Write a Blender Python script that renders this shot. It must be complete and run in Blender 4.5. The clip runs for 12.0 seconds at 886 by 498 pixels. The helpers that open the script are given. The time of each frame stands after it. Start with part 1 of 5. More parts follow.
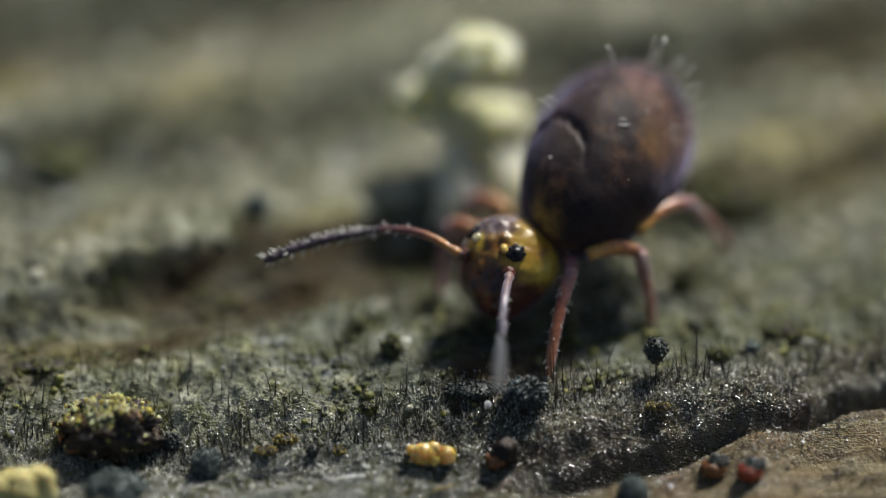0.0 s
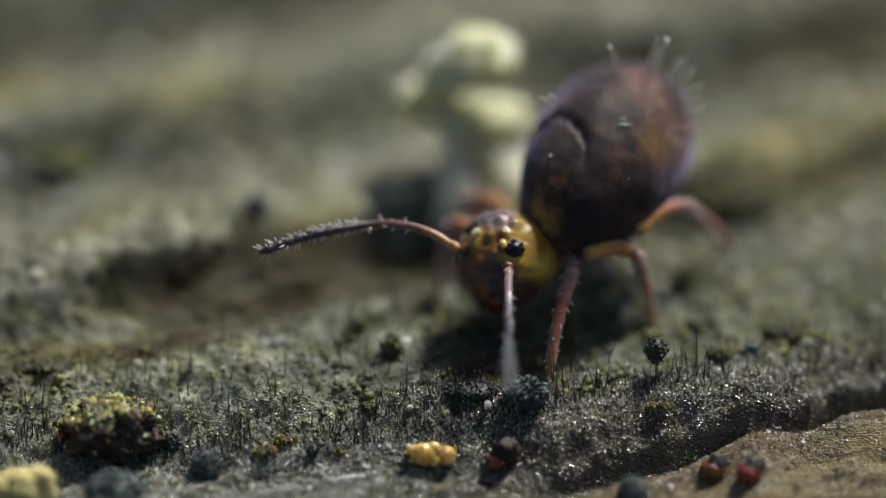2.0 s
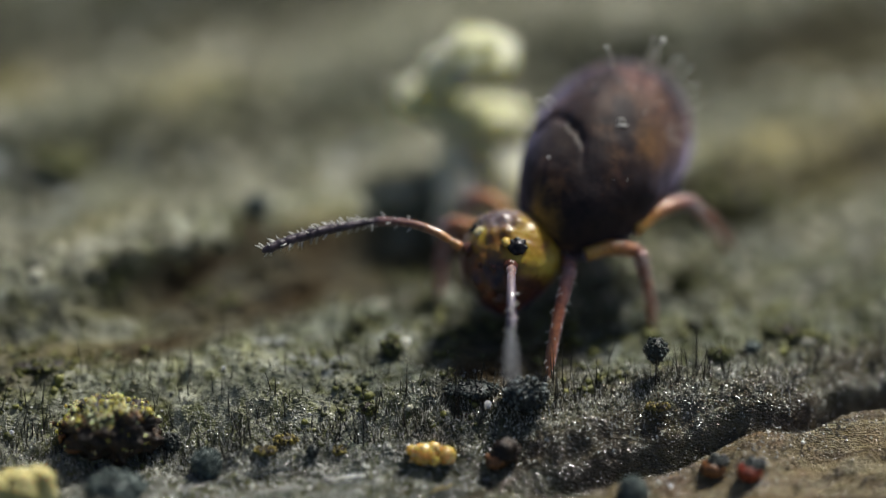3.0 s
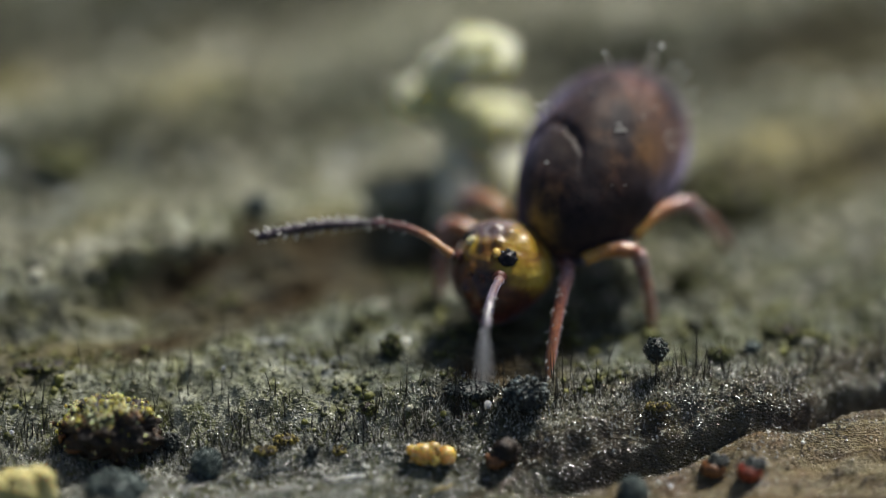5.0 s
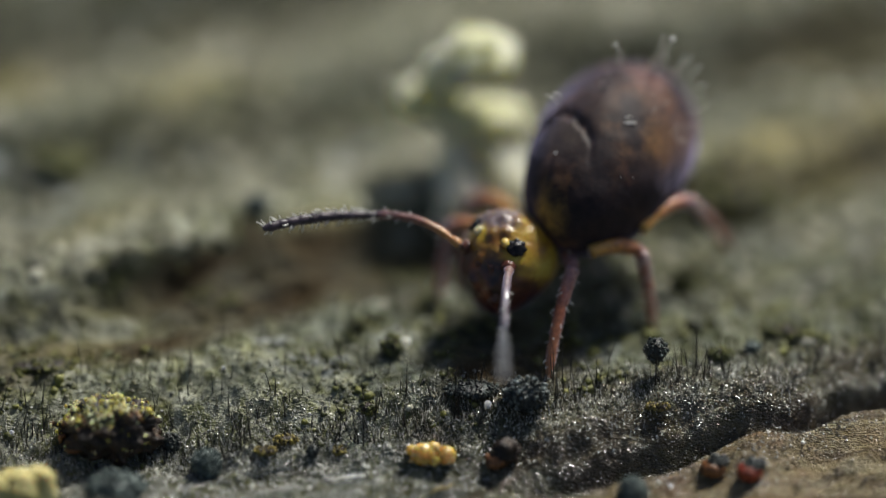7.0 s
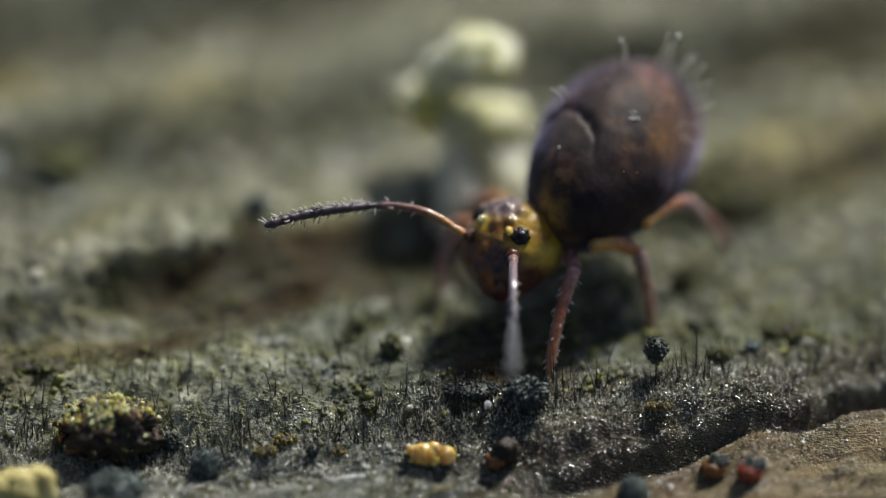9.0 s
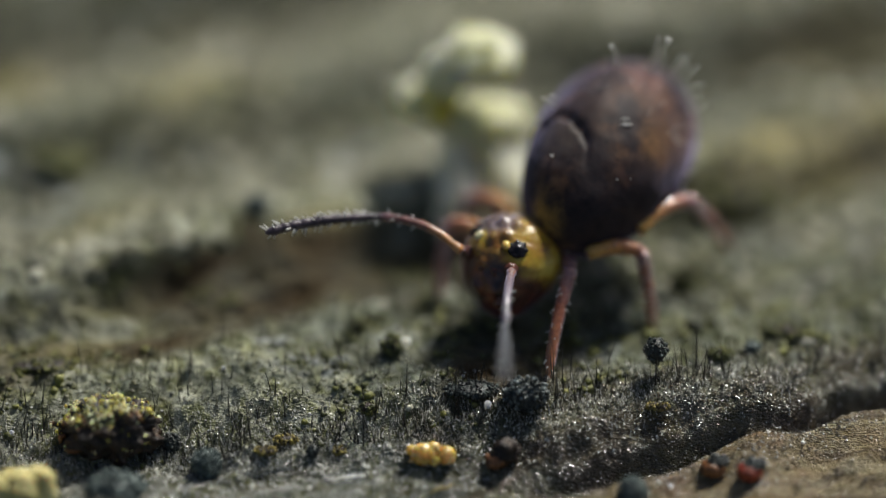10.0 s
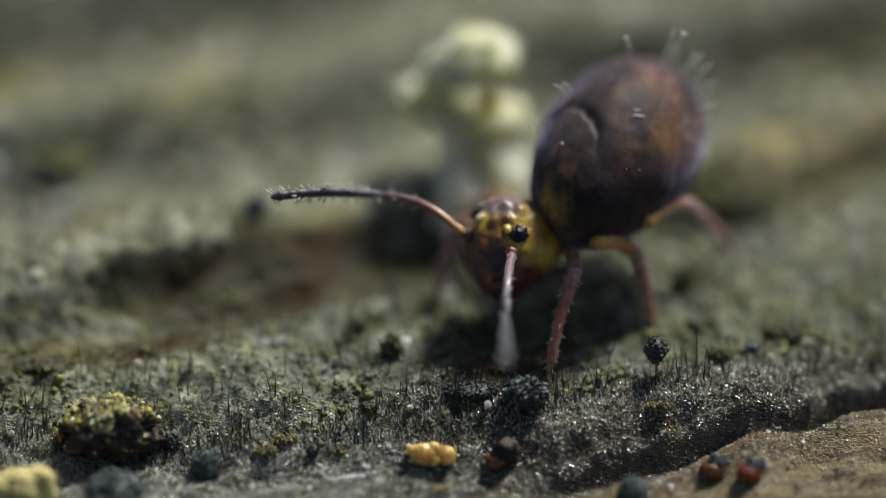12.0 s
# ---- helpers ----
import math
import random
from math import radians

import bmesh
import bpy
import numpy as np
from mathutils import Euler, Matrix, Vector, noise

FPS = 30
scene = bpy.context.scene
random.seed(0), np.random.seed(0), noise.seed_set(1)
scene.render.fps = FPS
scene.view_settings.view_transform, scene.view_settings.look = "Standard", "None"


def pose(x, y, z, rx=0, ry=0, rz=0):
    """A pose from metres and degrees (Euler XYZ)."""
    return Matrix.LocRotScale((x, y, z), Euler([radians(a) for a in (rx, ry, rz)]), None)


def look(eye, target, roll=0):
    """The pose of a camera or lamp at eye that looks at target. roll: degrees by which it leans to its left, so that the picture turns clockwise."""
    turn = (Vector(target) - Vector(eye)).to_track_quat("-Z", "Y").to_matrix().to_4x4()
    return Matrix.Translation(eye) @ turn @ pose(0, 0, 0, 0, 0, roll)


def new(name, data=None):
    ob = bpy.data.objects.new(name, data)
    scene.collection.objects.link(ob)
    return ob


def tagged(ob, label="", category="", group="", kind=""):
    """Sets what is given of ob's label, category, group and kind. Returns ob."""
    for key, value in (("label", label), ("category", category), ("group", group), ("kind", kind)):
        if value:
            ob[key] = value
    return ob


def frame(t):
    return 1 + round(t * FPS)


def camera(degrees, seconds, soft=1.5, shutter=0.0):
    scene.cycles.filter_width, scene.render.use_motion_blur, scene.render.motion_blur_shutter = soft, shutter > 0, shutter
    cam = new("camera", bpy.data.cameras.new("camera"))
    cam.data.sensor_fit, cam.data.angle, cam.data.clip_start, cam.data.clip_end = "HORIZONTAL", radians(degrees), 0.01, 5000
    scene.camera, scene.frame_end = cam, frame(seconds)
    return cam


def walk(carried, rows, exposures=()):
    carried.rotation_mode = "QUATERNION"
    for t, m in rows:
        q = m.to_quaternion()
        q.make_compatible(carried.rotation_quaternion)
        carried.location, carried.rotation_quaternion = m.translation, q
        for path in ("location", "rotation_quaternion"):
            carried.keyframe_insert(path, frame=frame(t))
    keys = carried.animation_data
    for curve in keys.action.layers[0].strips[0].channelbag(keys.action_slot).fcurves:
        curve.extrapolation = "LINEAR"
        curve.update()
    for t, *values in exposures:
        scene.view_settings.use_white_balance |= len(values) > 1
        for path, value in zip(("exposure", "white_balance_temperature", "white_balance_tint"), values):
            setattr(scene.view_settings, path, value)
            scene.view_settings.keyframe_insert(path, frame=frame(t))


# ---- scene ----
MM = 0.001                      # everything below is drawn up in millimetres


def mm(x, y, z, rx=0, ry=0, rz=0):
    return pose(x * MM, y * MM, z * MM, rx, ry, rz)


# ---- camera: a macro lens on a stand, 40 mm from the animal ----
cam = camera(7.0, 12.0, soft=1.3)
cam.data.dof.use_dof = True
cam.data.dof.focus_distance = 0.03988
cam.data.dof.aperture_fstop = 60.0
STAND = look((0, -33.5468 * MM, 22.3718 * MM), (0, 0, 0.5862 * MM))
walk(cam, [(0.0, STAND), (12.0, STAND)], exposures=[(0.0, 0.11), (12.0, 0.11)])

# ---- daylight: sun from behind the animal, high and a little to one side ----
SUN_TO = Vector((0.43, 0.60, 0.94)).normalized()
world = bpy.data.worlds.new("sky")
scene.world = world
world.use_nodes = True
wt = world.node_tree
sky = wt.nodes.new("ShaderNodeTexSky")
sky.sky_type = "NISHITA"
sky.sun_disc = False
sky.air_density, sky.dust_density = 0.75, 1.8
sky.sun_elevation = math.asin(SUN_TO.z)
sky.sun_rotation = math.atan2(SUN_TO.x, SUN_TO.y)
wt.links.new(sky.outputs["Color"], wt.nodes["Background"].inputs["Color"])
wt.nodes["Background"].inputs["Strength"].default_value = 0.064
lamp = bpy.data.lights.new("sun", "SUN")
lamp.energy, lamp.angle, lamp.color = 4.9, radians(10.0), (1.0, 0.972, 0.89)
new("sun", lamp).matrix_world = look(SUN_TO * 0.2, (0, 0, 0))


# ---- materials ----
def nodes_of(name):
    m = bpy.data.materials.new(name)
    m.use_nodes = True
    nt = m.node_tree
    return m, nt, nt.nodes["Principled BSDF"]


def coords(nt, stretch=(1, 1, 1), turn=0.0):
    """Object coordinates in millimetres."""
    tc = nt.nodes.new("ShaderNodeTexCoord")
    mp = nt.nodes.new("ShaderNodeMapping")
    mp.inputs["Scale"].default_value = [1000 * s for s in stretch]
    mp.inputs["Rotation"].default_value = (0, 0, turn)
    nt.links.new(tc.outputs["Object"], mp.inputs["Vector"])
    return mp.outputs["Vector"]


def noise_of(nt, vec, scale, detail=4.0, rough=0.6, warp=0.0):
    n = nt.nodes.new("ShaderNodeTexNoise")
    n.inputs["Scale"].default_value = scale
    n.inputs["Detail"].default_value = detail
    n.inputs["Roughness"].default_value = rough
    n.inputs["Distortion"].default_value = warp
    nt.links.new(vec, n.inputs["Vector"])
    return n.outputs["Fac"]


def ramp_of(nt, fac, stops):
    n = nt.nodes.new("ShaderNodeValToRGB")
    el = n.color_ramp.elements
    while len(el) < len(stops):
        el.new(0.5)
    for e, (p, c) in zip(el, stops):
        e.position, e.color = p, (*c, 1)
    nt.links.new(fac, n.inputs["Fac"])
    return n.outputs["Color"]


def mix_of(nt, fac, a, b, mode="MIX"):
    n = nt.nodes.new("ShaderNodeMix")
    n.data_type, n.blend_type = "RGBA", mode
    for slot, v in ((0, fac), (6, a), (7, b)):
        if isinstance(v, (int, float)):
            n.inputs[slot].default_value = v
        elif isinstance(v, tuple):
            n.inputs[slot].default_value = (*v, 1)
        else:
            nt.links.new(v, n.inputs[slot])
    return n.outputs[2]


def span_of(nt, value, a, b, c=0.0, d=1.0):
    n = nt.nodes.new("ShaderNodeMapRange")
    n.interpolation_type = "SMOOTHSTEP"
    for slot, v in zip(("From Min", "From Max", "To Min", "To Max"), (a, b, c, d)):
        n.inputs[slot].default_value = v
    nt.links.new(value, n.inputs["Value"])
    return n.outputs["Result"]


def math_of(nt, op, a, b=0.0):
    n = nt.nodes.new("ShaderNodeMath")
    n.operation = op
    for slot, v in ((0, a), (1, b)):
        if isinstance(v, (int, float)):
            n.inputs[slot].default_value = v
        else:
            nt.links.new(v, n.inputs[slot])
    return n.outputs[0]


def bump_of(nt, bsdf, height, depth, strength=1.0):
    b = nt.nodes.new("ShaderNodeBump")
    b.inputs["Strength"].default_value = strength
    b.inputs["Distance"].default_value = depth * MM
    nt.links.new(height, b.inputs["Height"])
    nt.links.new(b.outputs["Normal"], bsdf.inputs["Normal"])


def setup(bsdf, rough=0.5, gloss=0.5, sub=0.0, sub_depth=0.05, sub_tint=(1, 0.5, 0.2), sheen=0.0, tint=(1, 1, 1), coat=0.0):
    bsdf.inputs["Roughness"].default_value = rough
    bsdf.inputs["Specular IOR Level"].default_value = gloss
    bsdf.inputs["Subsurface Weight"].default_value = sub
    bsdf.inputs["Subsurface Scale"].default_value = sub_depth * MM
    bsdf.inputs["Subsurface Radius"].default_value = sub_tint
    bsdf.inputs["Sheen Weight"].default_value = sheen
    bsdf.inputs["Sheen Roughness"].default_value = 0.35
    bsdf.inputs["Sheen Tint"].default_value = (*tint, 1)
    bsdf.inputs["Coat Weight"].default_value = coat
    bsdf.inputs["Coat Roughness"].default_value = 0.12


def mottled(name, stops, scale, fine=60.0, depth=0.004, island=0.0, **kw):
    """A grainy surface: colours by a coarse noise, tone by a fine one, relief by a third."""
    m, nt, b = nodes_of(name)
    v = coords(nt)
    fac = noise_of(nt, v, scale, 5, 0.65, 0.4)
    if island:
        geo = nt.nodes.new("ShaderNodeNewGeometry")
        fac = mix_of(nt, island, fac, geo.outputs["Random Per Island"])
    col = ramp_of(nt, fac, stops)
    tone = ramp_of(nt, noise_of(nt, v, fine, 3), [(0.3, (0.55, 0.55, 0.55)), (0.7, (1.25, 1.25, 1.25))])
    nt.links.new(mix_of(nt, 1.0, col, tone, "MULTIPLY"), b.inputs["Base Color"])
    setup(b, **kw)
    bump_of(nt, b, noise_of(nt, v, fine * 1.4, 4), depth)
    return m


def backlit(m, share):
    """Lets part of the light through a thin thing."""
    nt = m.node_tree
    b = nt.nodes["Principled BSDF"]
    thin, mix = nt.nodes.new("ShaderNodeBsdfTranslucent"), nt.nodes.new("ShaderNodeMixShader")
    nt.links.new(b.inputs["Base Color"].links[0].from_socket, thin.inputs["Color"])
    mix.inputs[0].default_value = share
    nt.links.new(b.outputs[0], mix.inputs[1])
    nt.links.new(thin.outputs[0], mix.inputs[2])
    nt.links.new(mix.outputs[0], nt.nodes["Material Output"].inputs["Surface"])
    return m


def along(name, stops, length):
    """Cuticle whose colour runs along a limb, which lies along x."""
    m, nt, b = nodes_of(name)
    v = coords(nt)
    sep = nt.nodes.new("ShaderNodeSeparateXYZ")
    nt.links.new(v, sep.inputs[0])
    wob = math_of(nt, "MULTIPLY", math_of(nt, "SUBTRACT", noise_of(nt, v, 14, 3), 0.5), 0.5)
    col = ramp_of(nt, math_of(nt, "ADD", math_of(nt, "DIVIDE", sep.outputs["X"], length), wob), stops)
    tone = ramp_of(nt, noise_of(nt, v, 40, 4, 0.6), [(0.3, (0.5, 0.45, 0.5)), (0.7, (1.3, 1.25, 1.25))])
    nt.links.new(mix_of(nt, 1.0, col, tone, "MULTIPLY"), b.inputs["Base Color"])
    setup(b, 0.30, 0.5, sub=0.35, sub_depth=0.05, sub_tint=(1, 0.45, 0.2), sheen=0.5, tint=(0.70, 0.68, 1.0), coat=0.6)
    bump_of(nt, b, noise_of(nt, v, 45, 4, 0.6), 0.010)
    return m


def ground_material():
    m, nt, b = nodes_of("weathered_wood")
    v = coords(nt)
    grain = coords(nt, (0.7, 9.0, 3.0), radians(-28))
    chan = []
    for name in ("bare", "tone"):
        att = nt.nodes.new("ShaderNodeAttribute")
        att.attribute_name = name
        sep = nt.nodes.new("ShaderNodeSeparateColor")
        nt.links.new(att.outputs["Color"], sep.inputs["Color"])
        chan.append([sep.outputs["Red"], sep.outputs["Green"], sep.outputs["Blue"], att.outputs["Alpha"]])
    (bare, wet_shade, crest, sheen), (ochre, moss, cool, _) = chan
    lichen = ramp_of(nt, noise_of(nt, v, 3.2, 5, 0.62, 0.5), [
        (0.28, (0.022, 0.026, 0.015)), (0.43, (0.074, 0.084, 0.060)), (0.54, (0.130, 0.142, 0.115)),
        (0.66, (0.225, 0.242, 0.208)), (0.80, (0.40, 0.425, 0.375))])
    patch = ramp_of(nt, noise_of(nt, v, 1.3, 3, 0.6, 0.3), [(0.34, (0.60, 0.62, 0.34)), (0.44, (0.95, 0.93, 0.74)), (0.52, (0.93, 0.96, 0.98)), (0.60, (1.0, 1.02, 0.84)), (0.70, (0.95, 0.99, 1.03))])
    field = mix_of(nt, 1.0, lichen, patch, "MULTIPLY")
    pale = ramp_of(nt, noise_of(nt, v, 2.4, 5, 0.62, 0.6), [(0.34, (0.10, 0.107, 0.062)), (0.50, (0.225, 0.228, 0.155)), (0.66, (0.41, 0.41, 0.31))])
    field = mix_of(nt, math_of(nt, "MULTIPLY", crest, 0.9), field, pale)
    rag = math_of(nt, "MULTIPLY", math_of(nt, "SUBTRACT", noise_of(nt, v, 7, 4, 0.65, 0.4), 0.5), 1.1)
    for mask, fine, stops in (
            (ochre, 3.0, [(0.30, (0.10, 0.082, 0.028)), (0.5, (0.25, 0.212, 0.085)), (0.70, (0.46, 0.41, 0.20))]),
            (cool, 4.0, [(0.30, (0.13, 0.135, 0.125)), (0.5, (0.28, 0.29, 0.275)), (0.70, (0.52, 0.54, 0.51))]),
            (moss, 8.0, [(0.30, (0.012, 0.016, 0.006)), (0.5, (0.045, 0.052, 0.014)), (0.74, (0.13, 0.135, 0.035))])):
        ragged = math_of(nt, "ADD", mask, math_of(nt, "MULTIPLY", rag, span_of(nt, mask, 0.0, 0.35)))
        field = mix_of(nt, span_of(nt, ragged, 0.06, 0.55, 0.0, 0.95), field, ramp_of(nt, noise_of(nt, v, fine, 4, 0.62, 0.5), stops))
    tuft = ramp_of(nt, noise_of(nt, v, 12, 3, 0.6), [(0.32, (0.022, 0.026, 0.008)), (0.5, (0.075, 0.080, 0.020)), (0.70, (0.19, 0.185, 0.05))])
    field = mix_of(nt, span_of(nt, noise_of(nt, v, 4.6, 4, 0.62, 0.5), 0.52, 0.64, 0.0, 0.72), field, tuft)
    hue = ramp_of(nt, noise_of(nt, v, 7, 3, 0.6, 0.4), [(0.30, (0.32, 0.36, 0.18)), (0.42, (0.80, 0.82, 0.54)), (0.52, (0.90, 0.93, 1.0)), (0.60, (1.15, 1.17, 1.18)), (0.70, (1.9, 1.9, 1.82))])
    field = mix_of(nt, 1.0, field, hue, "MULTIPLY")
    # dark wood, also laid on where shade is painted
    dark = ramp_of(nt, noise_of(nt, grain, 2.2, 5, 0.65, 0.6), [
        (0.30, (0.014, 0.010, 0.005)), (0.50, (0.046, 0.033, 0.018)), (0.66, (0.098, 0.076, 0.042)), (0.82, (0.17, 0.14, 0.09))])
    wood = ramp_of(nt, noise_of(nt, grain, 1.5, 5, 0.62, 0.8), [
        (0.28, (0.055, 0.036, 0.018)), (0.46, (0.135, 0.100, 0.046)), (0.60, (0.21, 0.168, 0.086)), (0.80, (0.34, 0.295, 0.18))])
    rosy = span_of(nt, noise_of(nt, v, 2.6, 4, 0.6, 0.6), 0.50, 0.70, 0.0, 0.40)
    wood = mix_of(nt, rosy, wood, (0.19, 0.095, 0.050))
    col = mix_of(nt, wet_shade, field, dark)
    col = mix_of(nt, bare, col, wood)
    speck = ramp_of(nt, noise_of(nt, v, 42, 3, 0.7), [(0.34, (0.74, 0.74, 0.74)), (0.52, (1.03, 1.03, 1.03)), (0.72, (1.28, 1.28, 1.26))])
    nt.links.new(mix_of(nt, 1.0, col, speck, "MULTIPLY"), b.inputs["Base Color"])
    setup(b, gloss=0.8)
    dull = math_of(nt, "SUBTRACT", 1.0, math_of(nt, "MULTIPLY", math_of(nt, "MAXIMUM", math_of(nt, "SUBTRACT", wet_shade, sheen), 0.0), 0.92))
    nt.links.new(math_of(nt, "MULTIPLY", span_of(nt, sheen, 0.0, 1.0, 0.38, 0.75), dull), b.inputs["Specular IOR Level"])
    nt.links.new(span_of(nt, sheen, 0.0, 1.0, 0.45, 0.15), b.inputs["Roughness"])
    # fibres that run along the timber in front
    fibre = coords(nt, (0.30, 1.5, 1.0), radians(-14))
    rough = math_of(nt, "ADD", noise_of(nt, fibre, 80, 1, 0.5), math_of(nt, "MULTIPLY", noise_of(nt, v, 95, 1, 0.5), 0.8))
    rough = math_of(nt, "ADD", rough, math_of(nt, "MULTIPLY", math_of(nt, "MULTIPLY", noise_of(nt, grain, 9, 2, 0.5), wet_shade), 1.2))
    damp = span_of(nt, sheen, 0.1, 0.8, 0.45, 1.0)
    bump_of(nt, b, math_of(nt, "MULTIPLY", rough, damp), 0.021, 1.0)
    return m


def abdomen_material():
    m, nt, b = nodes_of("mottled_cuticle")
    v = coords(nt)
    pat = ramp_of(nt, noise_of(nt, v, 3.4, 3, 0.5, 0.9), [
        (0.30, (0.016, 0.010, 0.011)), (0.47, (0.040, 0.024, 0.020)), (0.60, (0.080, 0.044, 0.027)), (0.72, (0.13, 0.072, 0.034)), (0.84, (0.19, 0.11, 0.05))])
    small = ramp_of(nt, noise_of(nt, v, 13, 3, 0.5, 0.8), [(0.34, (0.42, 0.38, 0.42)), (0.52, (0.80, 0.78, 0.78)), (0.72, (1.1, 1.0, 0.9))])
    col = mix_of(nt, 1.0, pat, small, "MULTIPLY")
    # dusky spots on the back
    wob = math_of(nt, "MULTIPLY", math_of(nt, "SUBTRACT", noise_of(nt, v, 10, 4, 0.6, 0.5), 0.5), 0.26)
    bright = (
        ((0.269, 0.045, 0.399), 0.19, (0.135, 0.064, 0.034), 0.7), ((0.281, -0.226, 0.254), 0.16, (0.2, 0.105, 0.036), 0.75), ((0.192, 0.149, 0.446), 0.13, (0.15, 0.062, 0.05), 0.65),
        ((0.05, -0.05, 0.44), 0.12, (0.085, 0.046, 0.03), 0.6), ((0.4, -0.06, 0.2), 0.18, (0.16, 0.095, 0.06), 0.6), ((-0.269, -0.239, 0.317), 0.16, (0.058, 0.044, 0.034), 0.75),
        ((-0.379, -0.451, 0.081), 0.1, (0.17, 0.1, 0.028), 0.65), ((-0.348, -0.535, -0.014), 0.12, (0.34, 0.21, 0.04), 0.8), ((-0.26, -0.47, 0.15), 0.08, (0.13, 0.065, 0.025), 0.6),
        ((0.042, -0.421, 0.247), 0.055, (0.16, 0.075, 0.03), 0.6), ((0.12, -0.436, 0.183), 0.045, (0.13, 0.035, 0.022), 0.6))
    # the largest, low in front, puts the underside's shade into the colour
    dusky = (
        ((0.102, -0.11, 0.421), 0.085, 0.9), ((0.113, -0.205, 0.372), 0.065, 0.85), ((0.118, -0.299, 0.318), 0.085, 0.9), ((-0.037, -0.435, 0.256), 0.13, 0.85),
        ((-0.1, -0.35, 0.315), 0.07, 0.85), ((0.216, -0.398, 0.122), 0.16, 0.85), ((-0.036, -0.592, -0.014), 0.24, 0.9), ((-0.428, -0.399, 0.048), 0.06, 0.8),
        ((-0.32, -0.5, 0.06), 0.055, 0.85))
    for at, size, tint, most in bright + tuple((at, size, (0.018, 0.011, 0.013), most) for at, size, most in dusky):
        dist = nt.nodes.new("ShaderNodeVectorMath")
        dist.operation = "DISTANCE"
        nt.links.new(v, dist.inputs[0])
        dist.inputs[1].default_value = at
        spot = span_of(nt, math_of(nt, "ADD", dist.outputs["Value"], wob), size * 1.35, size * 0.25, 0.0, most)
        col = mix_of(nt, spot, col, tint)
    col = mix_of(nt, 1.0, col, ramp_of(nt, noise_of(nt, v, 18, 4, 0.6, 0.6), [(0.34, (0.55, 0.52, 0.58)), (0.52, (0.92, 0.90, 0.88)), (0.70, (1.2, 1.12, 1.0))]), "MULTIPLY")
    nt.links.new(col, b.inputs["Base Color"])
    setup(b, 0.64, 0.28, sub=0.2, sub_depth=0.08, sub_tint=(1, 0.5, 0.3), sheen=0.58, tint=(0.62, 0.60, 1.0))
    bump_of(nt, b, noise_of(nt, v, 34, 3, 0.6), 0.0018)
    return m


def head_material():
    m, nt, b = nodes_of("amber_cuticle")
    v = coords(nt)
    turned = nt.nodes.new("ShaderNodeVectorRotate")
    turned.rotation_type = "X_AXIS"
    turned.inputs["Angle"].default_value = radians(33)
    nt.links.new(v, turned.inputs["Vector"])
    sep = nt.nodes.new("ShaderNodeSeparateXYZ")
    nt.links.new(turned.outputs[0], sep.inputs[0])
    wob = math_of(nt, "MULTIPLY", math_of(nt, "SUBTRACT", noise_of(nt, v, 9, 3, 0.5, 0.4), 0.5), 0.20)
    z = math_of(nt, "ADD", sep.outputs["Z"], wob)
    zx = math_of(nt, "ADD", z, math_of(nt, "MULTIPLY", sep.outputs["X"], 0.45))
    x = math_of(nt, "ADD", sep.outputs["X"], wob)
    amber = ramp_of(nt, noise_of(nt, v, 7, 3, 0.5, 0.6), [(0.30, (0.20, 0.085, 0.010)), (0.44, (0.33, 0.19, 0.014)), (0.60, (0.44, 0.30, 0.024)), (0.78, (0.58, 0.46, 0.09))])
    russet = ramp_of(nt, noise_of(nt, v, 9, 3, 0.5, 0.5), [(0.34, (0.020, 0.006, 0.006)), (0.52, (0.085, 0.020, 0.011)), (0.72, (0.21, 0.054, 0.015))])
    col = mix_of(nt, span_of(nt, zx, 0.065, -0.085), amber, russet)
    muzzle = math_of(nt, "MULTIPLY", span_of(nt, x, 0.02, -0.10), span_of(nt, z, 0.12, 0.02))
    col = mix_of(nt, math_of(nt, "MULTIPLY", muzzle, 0.6), col, russet)
    cleft = math_of(nt, "MULTIPLY", span_of(nt, math_of(nt, "ABSOLUTE", math_of(nt, "ADD", x, 0.07)), 0.10, 0.04), span_of(nt, z, 0.02, 0.12))
    col = mix_of(nt, math_of(nt, "MULTIPLY", cleft, 0.7), col, russet)
    crown = math_of(nt, "MULTIPLY", span_of(nt, z, 0.17, 0.23), span_of(nt, x, 0.16, 0.0))
    col = mix_of(nt, math_of(nt, "MULTIPLY", crown, 0.85), col, ramp_of(nt, noise_of(nt, v, 16, 4, 0.6, 0.5), [(0.34, (0.06, 0.035, 0.045)), (0.52, (0.17, 0.125, 0.14)), (0.70, (0.36, 0.31, 0.33))]))
    nt.links.new(col, b.inputs["Base Color"])
    setup(b, 0.40, 0.5, sub=0.45, sub_depth=0.07, sub_tint=(1, 0.55, 0.15), sheen=0.25, tint=(0.75, 0.72, 1.0), coat=0.2)
    bump_of(nt, b, noise_of(nt, v, 20, 3, 0.55), 0.0035)
    return m


